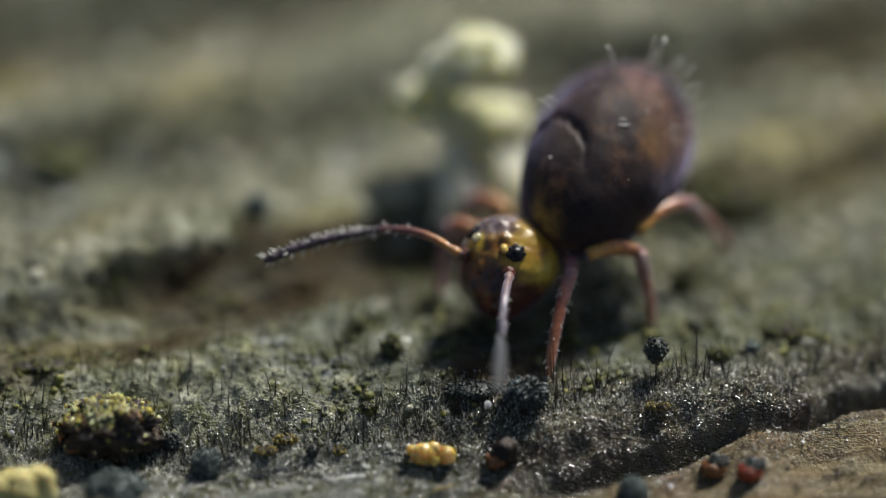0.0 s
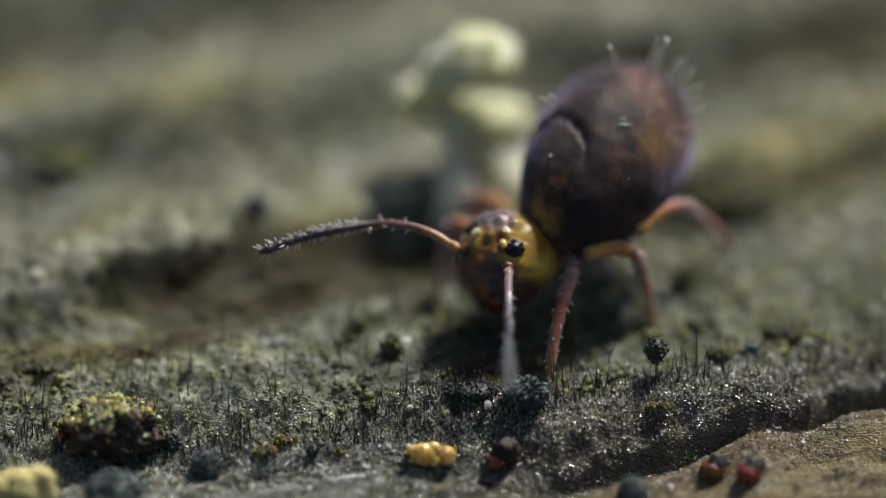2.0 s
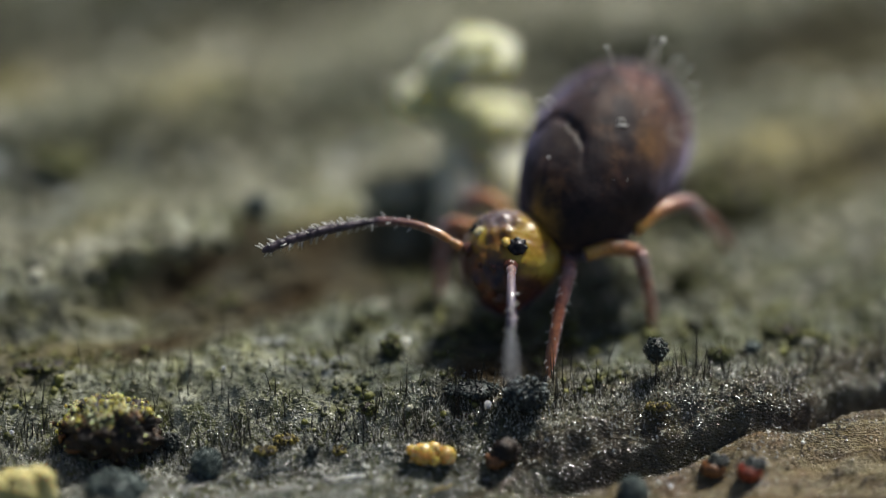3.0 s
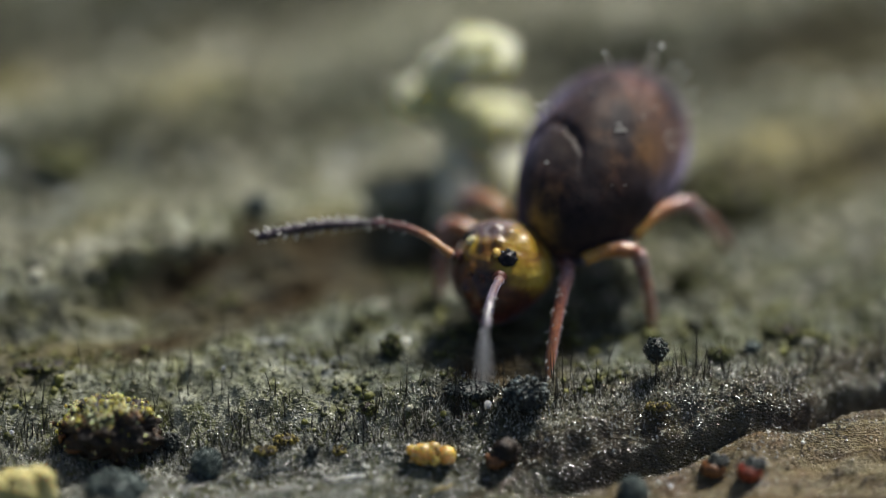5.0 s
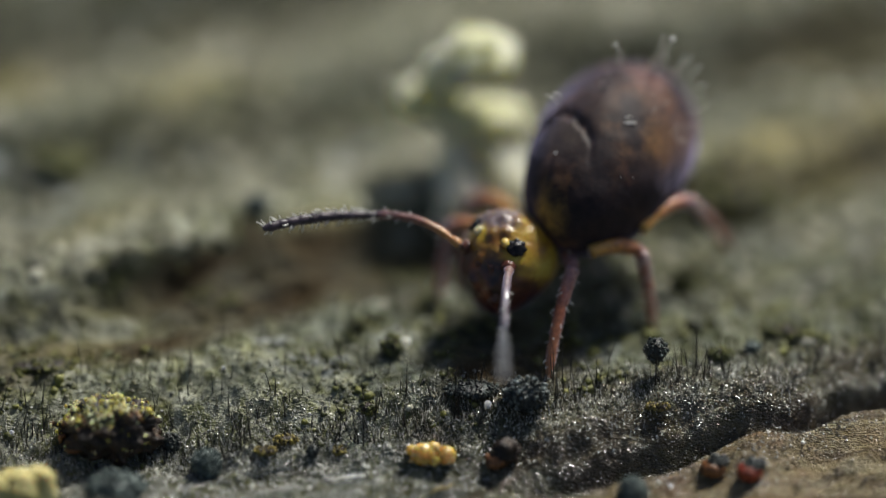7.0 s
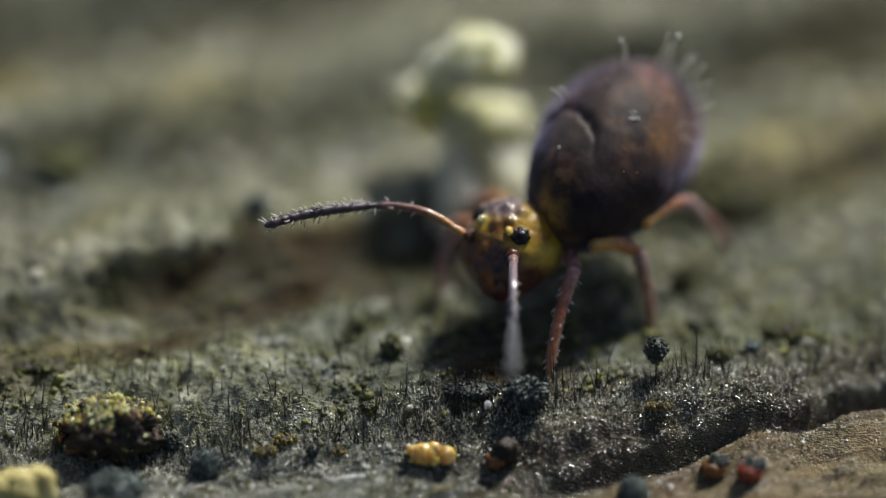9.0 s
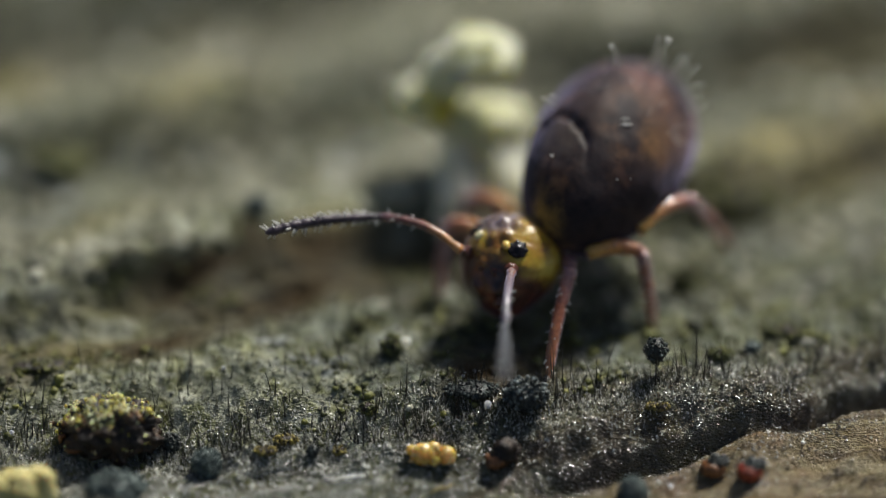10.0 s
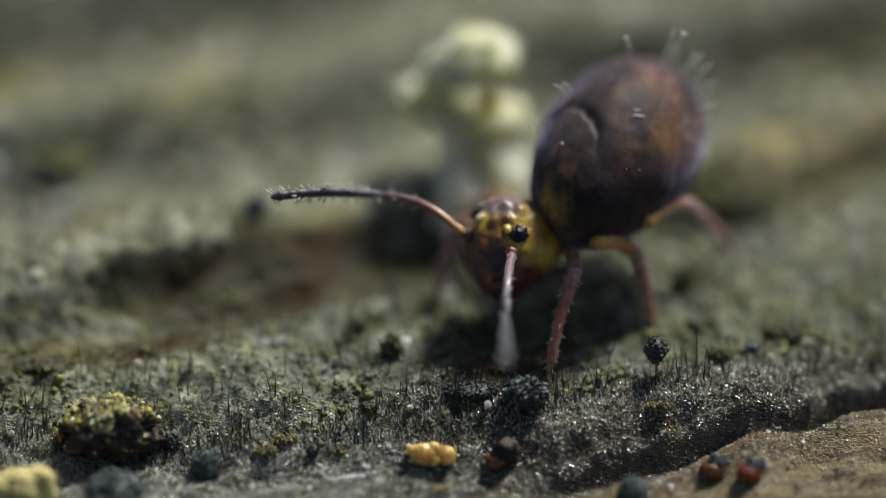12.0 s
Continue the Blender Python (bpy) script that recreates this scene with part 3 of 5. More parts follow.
def wood(x, y):
    """Height of the wood, how bare it is, and its wetness with painted shade, at places in millimetres."""
    x, y = np.asarray(x, float), np.asarray(y, float)
    p, q = x * GRAIN_C + y * GRAIN_S, -x * GRAIN_S + y * GRAIN_C
    # ridges of weathered grain beyond the animal
    dq = q - (0.98 - 0.16 * step(-2.0, -0.6, x) - 0.60 * step(-0.4, 1.9, x)) + 0.10 * vnoise(p * 0.9, q * 0.4, 1)
    h = 0.0 * x
    for at, rise in ((0.0, 0.25), (1.25, 0.30), (2.5, 0.34), (3.8, 0.4)):
        h = h + rise * step(0.0, 0.38, dq - at) - rise * 0.85 * step(0.45, 1.05, dq - at)
    # the round of the timber in front, a damp slope, a groove and bare wood beyond it
    h = h - (0.265 - 0.01 * np.minimum(x, 0.0) - 0.085 * step(0.3, 1.2, x)) * step(-0.33, -1.0, y + 0.07 * x)
    edge = y - fuzz_line(x) + 0.05 * vnoise(p * 2.2, q, 2)
    groove = y - groove_line(x) + 0.025 * vnoise(p * 4, 0 * p, 3)
    lip = (0.25 + 0.75 * step(0.1, 1.2, x)) * (1 - 0.45 * np.exp(-((x - 1.74) / 0.13) ** 2)) * (1 + 0.08 * vnoise(x * 5, y * 2, 18)) * (1 + 0.45 * step(1.85, 2.1, x))
    h = h - 0.03 * step(0.0, -0.30, edge) - lip * 0.06 * step(0.30, 0.12, groove) - lip * 0.18 * step(0.14, 0.03, groove) + lip * 0.14 * step(0.03, -0.08, groove)
    bare = step(0.02, -0.05, groove) * step(0.5, 1.0, x)
    near = step(0.0, -0.2, edge)
    # ridge faces turned from the sun, their shade put into the colour
    shade_damp = step(-0.40, -0.22, dq - 0.36 * step(0.2, 1.4, x)) * step(0.31, 0.20, dq) * (1.0 - 0.3 * step(0.0, 1.5, x))
    shade_damp = shade_damp + step(1.12, 1.22, dq) * step(1.52, 1.40, dq) * (0.15 + 0.6 * step(0.4, 1.6, x))
    shade_damp = shade_damp * (0.92 + 0.38 * step(-0.2, -0.8, x) + 0.35 * vnoise(p * 2.2, q * 4.5, 14) - 0.35 * step(-0.9, -0.5, x) * step(0.3, -0.1, x))
    # hollows, sunk a little and with their shade coloured in
    for hx, hy, ha, hb, deep in ((-1.80, 0.33, 0.36, 0.11, 0.07), (-1.50, 0.47, 0.16, 0.10, 0.04), (-1.28, 0.21, 0.36, 0.085, 0.06), (-0.93, 0.42, 0.20, 0.08, 0.05)):
        u, w = (x - hx) * 0.95 + (y - hy) * 0.31, -(x - hx) * 0.31 + (y - hy) * 0.95
        pit = step(1.3, 0.55, np.hypot(u / ha, w / hb) + 0.25 * vnoise(x * 6, y * 6, 15))
        shade_damp, h = np.maximum(shade_damp, 1.15 * pit), h - deep * pit
    # shade under the animal put into the colour, and damp wood towards the groove
    under_shade = step(1.25, 0.5, np.hypot((x - 0.38) / 0.58, (y + 0.20) / 0.46) + 0.3 * vnoise(x * 7, y * 7, 16))
    damp = (0.6 + 0.35 * step(1.3, 1.9, x)) * step(0.1, 0.8, x) * step(0.30, 0.06, edge) * (0.8 + 0.5 * vnoise(x * 3, y * 4, 17))
    shade_damp = shade_damp * (1 - 0.85 * patches(x, y, "unshaded"))
    shade_damp = np.maximum(np.maximum(shade_damp, patches(x, y, "dark")), np.maximum(0.95 * under_shade, damp))
    # lumps, fibres and fine grain
    h = h + 0.045 * vnoise(x * 2.1, y * 2.1, 4) * (1 - near)
    h = h + (0.020 + 0.012 * near) * vnoise(p * 1.7, q * 11, 5) + 0.010 * vnoise(p * 5, q * 30, 6)
    h = h + (0.020 * vnoise(x * 9, y * 9, 7) + 0.012 * vnoise(x * 21, y * 21, 8)) * (1 - 0.55 * bare)
    h = h + 0.0055 * vnoise(x * 42, y * 42, 9) * (1 - 0.4 * bare) + 0.0028 * vnoise(x * 75, y * 75, 12)
    # paler colour on the ridge crests and towards the left
    crest = step(0.22, 0.34, dq) * step(1.05, 0.75, dq) + step(1.47, 1.65, dq) * step(2.4, 1.9, dq)
    crest = crest * (0.5 + 0.5 * step(0.9, -0.6, x))
    crest = np.clip(crest + 1.1 * step(-0.4, -2.0, x) * step(0.3, -0.1, dq) * (0.6 + 0.6 * vnoise(x * 3, y * 3, 31)), 0, 1)
    crest = np.clip(crest + 0.55 * 1.5 * step(0.1, -0.6, x) * step(-0.15, 0.10, edge) * step(0.80, 0.45, edge) * (0.8 + 0.5 * vnoise(x * 4, y * 4, 33)), 0, 1)
    wet_shade = np.maximum(near * (0.62 + 0.38 * vnoise(p * 2, q * 7, 10)) * (1 - 0.86 * step(0.5, -0.6, x)), shade_damp * (0.8 + 0.4 * vnoise(p * 1.5, q * 5, 13))) * (1 - bare)
    # further off the timber is plain
    far = step(5.0, 14.0, np.hypot(x, y))
    h, bare, wet_shade, crest = h * (1 - far), bare * (1 - far), np.clip(wet_shade, 0, 1) * (1 - far) + 0.25 * far, crest * (1 - far)
    return h, bare, wet_shade, crest, np.maximum(near * (1 - far), bare)


def field_tone(x, y):
    """Ochre wood, green growth and pale lichen, at places in millimetres."""
    return [patches(x, y, kind) for kind in ("ochre", "moss", "cool")]


def rest(x, y):
    return float(wood(x, y)[0])


def axis(mid, far):
    grow = 0.015 * np.cumsum(1.16 ** np.arange(1, 90))
    grow = grow[grow < far]
    return np.concatenate([mid[0] - grow[::-1], mid, mid[-1] + grow])


def build_ground():
    xs = axis(np.arange(-3.0, 3.0, 0.0085), 1500)
    ys = axis(np.concatenate([np.arange(-1.7, 0.35, 0.0075), np.arange(0.35, 4.4, 0.017)]), 1500)
    gx, gy = np.meshgrid(xs, ys)
    h, bare, wet_shade, crest, gloss = wood(gx, gy)
    n, m = len(xs), len(ys)
    top = np.stack([gx, gy, h], 2).reshape(-1, 3)
    i = (np.arange(m - 1)[:, None] * n + np.arange(n - 1)[None]).reshape(-1)
    f = np.stack([i, i + 1, i + 1 + n, i + n], 1).tolist()
    # the sides and underside of the piece of timber
    rim = list(range(n)) + [k * n + n - 1 for k in range(1, m)] + [(m - 1) * n + k for k in range(n - 2, -1, -1)] + [k * n for k in range(m - 2, 0, -1)]
    low = top[rim].copy()
    low[:, 2] = -120
    base = len(top)
    for k in range(len(rim)):
        k2 = (k + 1) % len(rim)
        f.append([rim[k2], rim[k], base + k, base + k2])
    f.append([base + k for k in range(len(rim))][::-1])
    me = bpy.data.meshes.new("ground")
    me.from_pydata((np.concatenate([top, low]) * MM).tolist(), [], f)
    for name, layers in (("bare", (bare, wet_shade, crest, gloss)), ("tone", field_tone(gx, gy))):
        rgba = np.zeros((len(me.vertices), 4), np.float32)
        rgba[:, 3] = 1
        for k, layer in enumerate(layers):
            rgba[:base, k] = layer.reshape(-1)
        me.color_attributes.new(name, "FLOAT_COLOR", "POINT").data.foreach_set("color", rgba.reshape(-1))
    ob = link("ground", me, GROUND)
    tagged(ob, "weathered grey-brown wood with grain ridges and a damp groove", "wood surface", kind="structure")


build_ground()


# ---- the springtail ----
ROOT = Vector((0.92, 0.85, 0.0))
BODY_AT, HEAD_AT = Vector((0.900, 0.679, 0.714)), Vector((0.358, 0.110, 0.388))
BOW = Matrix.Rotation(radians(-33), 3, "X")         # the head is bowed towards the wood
BACK = Vector((0.43, 0.86, 0.26)).normalized()      # from the neck to the tail
SIDE = BACK.cross(Vector((0, 0, 1))).normalized()
ABOVE = SIDE.cross(BACK)
# hip, knee and foot of each leg
LEGS = [
    ((0.634, 0.358, 0.312), (0.716, 0.011, 0.456), (0.580, -0.395, -0.009)),
    ((0.801, 0.065, 0.503), (1.092, 0.176, 0.453), (1.174, 0.138, -0.034)),
    ((1.080, 0.240, 0.550), (1.365, 0.520, 0.562), (1.628, 0.915, -0.004)),
    ((0.303, 0.421, 0.317), (0.044, 0.564, 0.390), (-0.029, 0.396, -0.007)),
    ((0.416, 0.667, 0.327), (0.172, 0.871, 0.367), (0.090, 0.837, 0.008)),
    ((0.818, 0.990, 0.366), (0.629, 1.211, 0.340), (0.693, 1.010, 0.087))]

springtail = empty("springtail", ROOT, "mottled brown-purple springtail with amber head on damp wood", "springtail")


def build_abdomen():
    bm = bmesh.new()
    nu, nv = 168, 130
    rows_ = []
    for j in range(nv + 1):
        th = math.pi * j / nv
        s = -math.cos(th)                               # -1 at the neck, 1 at the tail
        ring = []
        for i in range(nu):
            a = 2 * math.pi * i / nu
            wide = math.sin(th) * (1 + 0.10 * s)
            deg = math.degrees(a)
            # a fold across the back, with a swollen segment before it
            fold = float(np.interp(deg, (60, 79, 83, 94, 109, 125, 135, 180), (-0.70, -0.50, -0.38, -0.26, -0.16, -0.13, -0.19, -0.34)))
            fold += 0.05 * noise.noise(Vector((7 * math.cos(a), 7 * math.sin(a), 0))) + 0.02 * noise.noise(Vector((22 * math.cos(a), 22 * math.sin(a), 0)))
            shows = step(72, 92, deg) * step(185, 140, deg)
            d = s - fold
            cut = shows * 0.052 * (math.exp(-(d / 0.030) ** 2) if d < 0 else math.exp(-(d / 0.055) ** 2))
            bulge = shows * 0.012 * step(0.0, -0.07, d) * step(-0.62, -0.12, d) + shows * 0.012 * step(0.05, 0.14, d) * step(0.6, 0.2, d)
            k = wide - (cut - bulge) * min(1.0, 2 * math.sin(th))
            p = BACK * (0.665 * s) + SIDE * (0.438 * k * math.cos(a)) + ABOVE * (0.446 * k * math.sin(a) * (0.92 if math.sin(a) < 0 else 1.0))
            p *= 1 + 0.020 * noise.noise(p * 4) + 0.007 * noise.noise(p * 14)
            ring.append(bm.verts.new(p) if 0 < j < nv else None)
        rows_.append(ring)
    for e, s in ((0, -0.665), (nv, 0.665)):
        rows_[e] = [bm.verts.new(BACK * s)] * nu
    for j in range(nv):
        for i in range(nu):
            q = [rows_[j][i], rows_[j][(i + 1) % nu], rows_[j + 1][(i + 1) % nu], rows_[j + 1][i]]
            q = [v for k, v in enumerate(q) if v not in q[:k]]
            bm.faces.new(q)
    bmesh.ops.recalc_face_normals(bm, faces=bm.faces)
    return part("abdomen", bm, CUTICLE, springtail, "globular brown-purple abdomen with orange mottling")


abdomen = build_abdomen()


def bristle(a, b, r, club, parent, material=PALE_HAIR):
    bm = bmesh.new()
    a, b = Vector(a), Vector(b)
    mid = (a + b) / 2 + (b - a).orthogonal() * 0.06
    tube(bm, [a, mid, b], [r, r * 0.85, r * 0.6], 6)
    if club:
        blob(bm, b, (club, club, club), 0.05, 4, 2)
    return part("bristle", bm, material, parent)


for a, b, club in (
        ((0.233, 0.272, 0.456), (0.328, 0.271, 0.637), 0.020), ((0.224, 0.272, 0.456), (0.275, 0.279, 0.651), 0.008), ((0.050, 0.248, 0.456), (0.013, 0.250, 0.606), 0.014),
        ((0.357, 0.263, 0.387), (0.444, 0.288, 0.516), 0.0), ((0.383, 0.246, 0.360), (0.495, 0.262, 0.477), 0.0), ((0.402, 0.224, 0.326), (0.539, 0.207, 0.392), 0.0),
        ((0.430, 0.177, 0.254), (0.545, 0.143, 0.294), 0.0), ((0.338, 0.274, 0.403), (0.413, 0.293, 0.524), 0.0), ((-0.291, -0.039, 0.381), (-0.373, -0.050, 0.455), 0.0),
        ((-0.272, -0.021, 0.408), (-0.330, -0.043, 0.466), 0.0), ((-0.443, -0.240, 0.255), (-0.481, -0.255, 0.324), 0.0), ((0.288, 0.291, 0.429), (0.299, 0.307, 0.546), 0.0),
        ((0.414, 0.201, 0.292), (0.520, 0.176, 0.344), 0.0)):
    bristle(a, Vector(b) + Vector((0, -0.17, 0.11)) * (1.0 if club else 0.6), 0.0050, club * 0.9, abdomen)


def build_short_hairs():
    """Fine down on the back and tail, and a few pale flecks."""
    rng = np.random.default_rng(5)
    bm = bmesh.new()
    for _ in range(110):
        s, a = rng.uniform(0.15, 0.98), rng.uniform(-0.3, math.pi + 0.3)
        w = math.sqrt(1 - s * s)
        n = (BACK * s / 0.665 + (SIDE * math.cos(a) + ABOVE * math.sin(a)) * w / 0.455).normalized()
        p = BACK * (0.665 * s) + (SIDE * math.cos(a) + ABOVE * math.sin(a)) * (0.455 * w)
        d = (n + BACK * 0.5 + Vector(rng.normal(0, 0.25, 3))).normalized()
        tube(bm, [p - n * 0.01, p + d * rng.uniform(0.02, 0.05)], [0.0018, 0.0008], 4)
    return part("down", bm, PALE_HAIR, abdomen, "fine pale down")


build_short_hairs()


def fleck(at, size, parent):
    bm = bmesh.new()
    blob(bm, at, size, 0.2, 6, 2, 3)
    return part("fleck", bm, PALE_HAIR, parent)


for at, size in (((-0.307, -0.323, 0.247), (0.0075, 0.0075, 0.0075)), ((0.093, -0.172, 0.401), (0.022, 0.004, 0.003)), ((0.099, -0.205, 0.384), (0.038, 0.007, 0.006)),
                 ((0.126, -0.436, 0.172), (0.0035, 0.0035, 0.0035)), ((0.054, -0.463, 0.189), (0.003, 0.003, 0.003))):
    fleck(at, size, abdomen)

def build_head():
    bm = bmesh.new()
    made = bmesh.ops.create_uvsphere(bm, u_segments=128, v_segments=96, radius=1.0)["verts"]
    bumps = [(Vector(c), r, k) for c, r, k in (
        ((-0.038, -0.139, 0.241), 0.042, 0.030), ((-0.119, -0.080, 0.248), 0.040, 0.026), ((0.050, -0.157, 0.223), 0.040, 0.024), ((-0.025, -0.205, 0.166), 0.030, 0.024),
        ((-0.094, -0.191, 0.160), 0.034, 0.020), ((-0.163, -0.017, 0.235), 0.030, 0.022), ((0.132, -0.163, 0.172), 0.05, 0.010), ((-0.069, -0.164, 0.210), 0.016, -0.016),
        ((0.013, -0.185, 0.198), 0.014, -0.016), ((-0.125, -0.201, 0.110), 0.022, -0.020), ((-0.056, -0.241, 0.047), 0.030, 0.014), ((-0.151, -0.207, 0.022), 0.024, 0.016),
        ((-0.113, -0.226, -0.034), 0.026, -0.022), ((-0.182, -0.184, -0.034), 0.020, -0.016), ((-0.188, -0.155, -0.110), 0.030, 0.020), ((-0.082, -0.206, -0.141), 0.040, 0.022),
        ((0.085, -0.237, -0.009), 0.030, 0.012), ((0.100, -0.207, 0.125), 0.018, -0.012), ((-0.135, -0.161, -0.172), 0.022, -0.018))]
    for v in made:
        n = v.co.copy()
        low = max(0.0, -n.z)
        p = Vector((n.x * (0.290 if n.x > 0 else 0.272) * (1 - 0.30 * low ** 1.5), n.y * 0.25, n.z * 0.295))
        p.x -= 0.035 * low                              # the muzzle points a little aside
        lift = sum((0.85 if k > 0 else 0.35) * k * math.exp(-((p - c).length / r) ** 2) for c, r, k in bumps)
        p *= 1 + 0.03 * noise.noise(n * 2.5) + 0.014 * noise.noise(n * 7) + 0.006 * noise.noise(n * 18)
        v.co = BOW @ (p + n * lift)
    return part("head", bm, AMBER, springtail, "amber-yellow head with russet muzzle")


head = build_head()


def build_eye(at, size):
    """A raised patch of eight lenses."""
    bm = bmesh.new()
    at = Vector(at)
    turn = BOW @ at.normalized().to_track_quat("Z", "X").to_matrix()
    lenses = [Vector((math.cos(k * 0.9), math.sin(k * 0.9), 0.75)).normalized() for k in range(7)] + [Vector((0, 0, 1))]
    for v in bmesh.ops.create_icosphere(bm, subdivisions=4, radius=1.0)["verts"]:
        n = v.co.normalized()
        k = 1 + 0.05 * noise.noise(n * 3) + sum(0.34 * math.exp(-((n - c).length / 0.22) ** 2) for c in lenses)
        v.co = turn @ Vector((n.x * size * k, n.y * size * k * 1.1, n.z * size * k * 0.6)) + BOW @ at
    return part("eye", bm, EYE, head, "glossy black eye patch")


build_eye((0.042, -0.225, 0.080), 0.051)
build_eye((-0.181, -0.064, 0.191), 0.045)


def build_knob(name, at, size, material, lean=(0, 0, 0), label="", rough=0.10):
    bm = bmesh.new()
    at = Vector(at)
    turn = (at.normalized() + Vector(lean)).to_track_quat("Z", "X").to_matrix()
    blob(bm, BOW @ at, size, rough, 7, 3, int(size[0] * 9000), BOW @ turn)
    return part(name, bm, material, head, label)


build_knob("tubercle", (-0.019, -0.238, 0.109), (0.022, 0.024, 0.036), TUBERCLE, (0.1, 0, -1.2), "pale yellow tubercle beside the eye")
build_knob("tubercle", (-0.167, -0.140, 0.167), (0.026, 0.022, 0.040), GLASSY, (0.0, 0, -0.9), "glassy yellowish tubercle beside the eye")
build_knob("socket", (0.006, -0.249, -0.028), (0.042, 0.042, 0.035), SOCKET, (0, 0, -0.3), "brown antenna socket", 0.2)
build_knob("socket", (-0.232, -0.115, 0.072), (0.042, 0.042, 0.035), SOCKET, (-0.5, 0, 0), "brown antenna socket", 0.2)
build_knob("mouthpart", (-0.081, -0.211, -0.053), (0.050, 0.026, 0.03), SOCKET, (0, 0, -0.2), "dark brown mouthpart", 0.45)
build_knob("mouthpart", (-0.152, -0.183, -0.015), (0.030, 0.022, 0.024), SOCKET, (0, 0, -0.2), "dark brown mouthpart", 0.45)
build_knob("mouthpart", (-0.160, -0.173, 0.044), (0.022, 0.030, 0.024), SOCKET, (0, 0, 0), "dark brown mouthpart", 0.45)
build_knob("mouthpart", (-0.075, -0.213, 0.050), (0.020, 0.030, 0.024), SOCKET, (0, 0, 0), "dark brown mouthpart", 0.45)
build_knob("mouthpart", (-0.050, -0.138, -0.199), (0.060, 0.050, 0.05), SOCKET, (0, 0, -0.5), "dark brown chin plate", 0.3)


def build_thorax():
    bm = bmesh.new()
    tube(bm, [Vector((-0.426, -0.426, -0.289)), Vector((-0.363, -0.375, -0.247)), Vector((-0.252, -0.298, -0.202)), Vector((-0.124, -0.163, -0.159))], [0.08, 0.13, 0.20, 0.25], 24, 0, 0.15)
    return part("thorax", bm, CUTICLE, abdomen, "dark neck and thorax")


build_thorax()


def bristle_meshes():
    made = []
    for k, bend in enumerate((0.10, 0.18, 0.26)):
        bm = bmesh.new()
        tube(bm, [(0, 0, 0), (0.5, 0, bend * 0.5), (1, 0, bend * 1.6)], [0.125, 0.115, 0.05], 6)
        me = bpy.data.meshes.new("bristle")
        bm.to_mesh(me)
        bm.free()
        me.materials.append(PALE_HAIR)
        me.polygons.foreach_set("use_smooth", [True] * len(me.polygons))
        made.append(me)
    return made


BRISTLES = bristle_meshes()


def side_hairs(parent, pts, radii, count, length, seed, lo=0.05, hi=1.0, lean=0.8):
    """Pale bristles along a tube that runs along x, each a piece of its own."""
    rng = np.random.default_rng(seed)
    pts = [Vector(p) for p in pts]
    for k in range(count):
        s = (lo + (hi - lo) * (k + rng.uniform(0, 0.8)) / count) * (len(pts) - 1)
        i = min(int(s), len(pts) - 2)
        p = pts[i].lerp(pts[i + 1], s - i)
        a = rng.uniform(0, 2 * math.pi)
        if rng.random() < 0.6:
            a = math.pi / 2 * (1 if rng.random() < 0.55 else -1) + rng.normal(0, 0.4)
        out = Vector((lean + rng.normal(0, 0.2), math.cos(a), math.sin(a))).normalized()
        side = out.orthogonal().normalized()
        turn = Matrix((out, out.cross(side) * -1, side)).transposed().to_4x4()
        ob = new("bristle", BRISTLES[k % 3])
        ob.parent = parent
        ln = length * rng.uniform(0.6, 1.25) * MM
        ob.matrix_basis = Matrix.Translation((p + Vector((0, math.cos(a), math.sin(a))) * radii[i] * 0.85) * MM) @ turn @ Matrix.Diagonal((ln, ln, ln, 1))


def build_antenna(seed, skin, tip_skin, label, count=60):
    bm = bmesh.new()
    n = 30
    pts = bowed(0.505, 0.050, n)
    radii = []
    for s in np.linspace(0, 1, n):
        w = 0.024 - 0.002 * s + 0.004 * math.exp(-((s - 0.90) / 0.05) ** 2) + 0.005 * math.exp(-((s - 0.05) / 0.05) ** 2)
        radii.append(w * (0.72 if s > 0.985 or 0.115 < s < 0.15 else 1))
    tube(bm, pts, radii, 14, 0, 0.12)
    upper = part("antenna", bm, skin, springtail, label)
    side_hairs(upper, pts, radii, 11, 0.036, seed, 0.5, 1.0)
    bm = bmesh.new()
    n = 90
    pts = bowed(0.655, 0.022, n, 0.03)
    radii = []
    for s in np.linspace(0, 1, n):
        w = 0.018 + 0.010 * math.sin(math.pi * min(1, s * 0.95)) + 0.004 * step(0.75, 0.9, s)
        w *= math.sqrt(max(0.05, 1 - max(0, (s - 0.93) / 0.07) ** 2))
        radii.append(w * (1 + 0.07 * math.sin(s * 70) * step(0.25, 0.4, s)))
    tube(bm, pts, radii, 14, 0, 0.16)
    tip = part("antenna_tip", bm, tip_skin, springtail, "dusky ringed tip set with white bristles")
    side_hairs(tip, pts, radii, count, 0.038, seed + 1, 0.02, 0.99)
    return upper, tip


antenna_out, tip_out = build_antenna(21, ANT_BASE, ANT_TIP, "amber antenna shading to dusky purple")
antenna_front, tip_front = build_antenna(31, ANT_BASE_SHEEN, ANT_TIP_SHEEN, "pinkish-grey antenna with its backlit sheen painted in", 8)


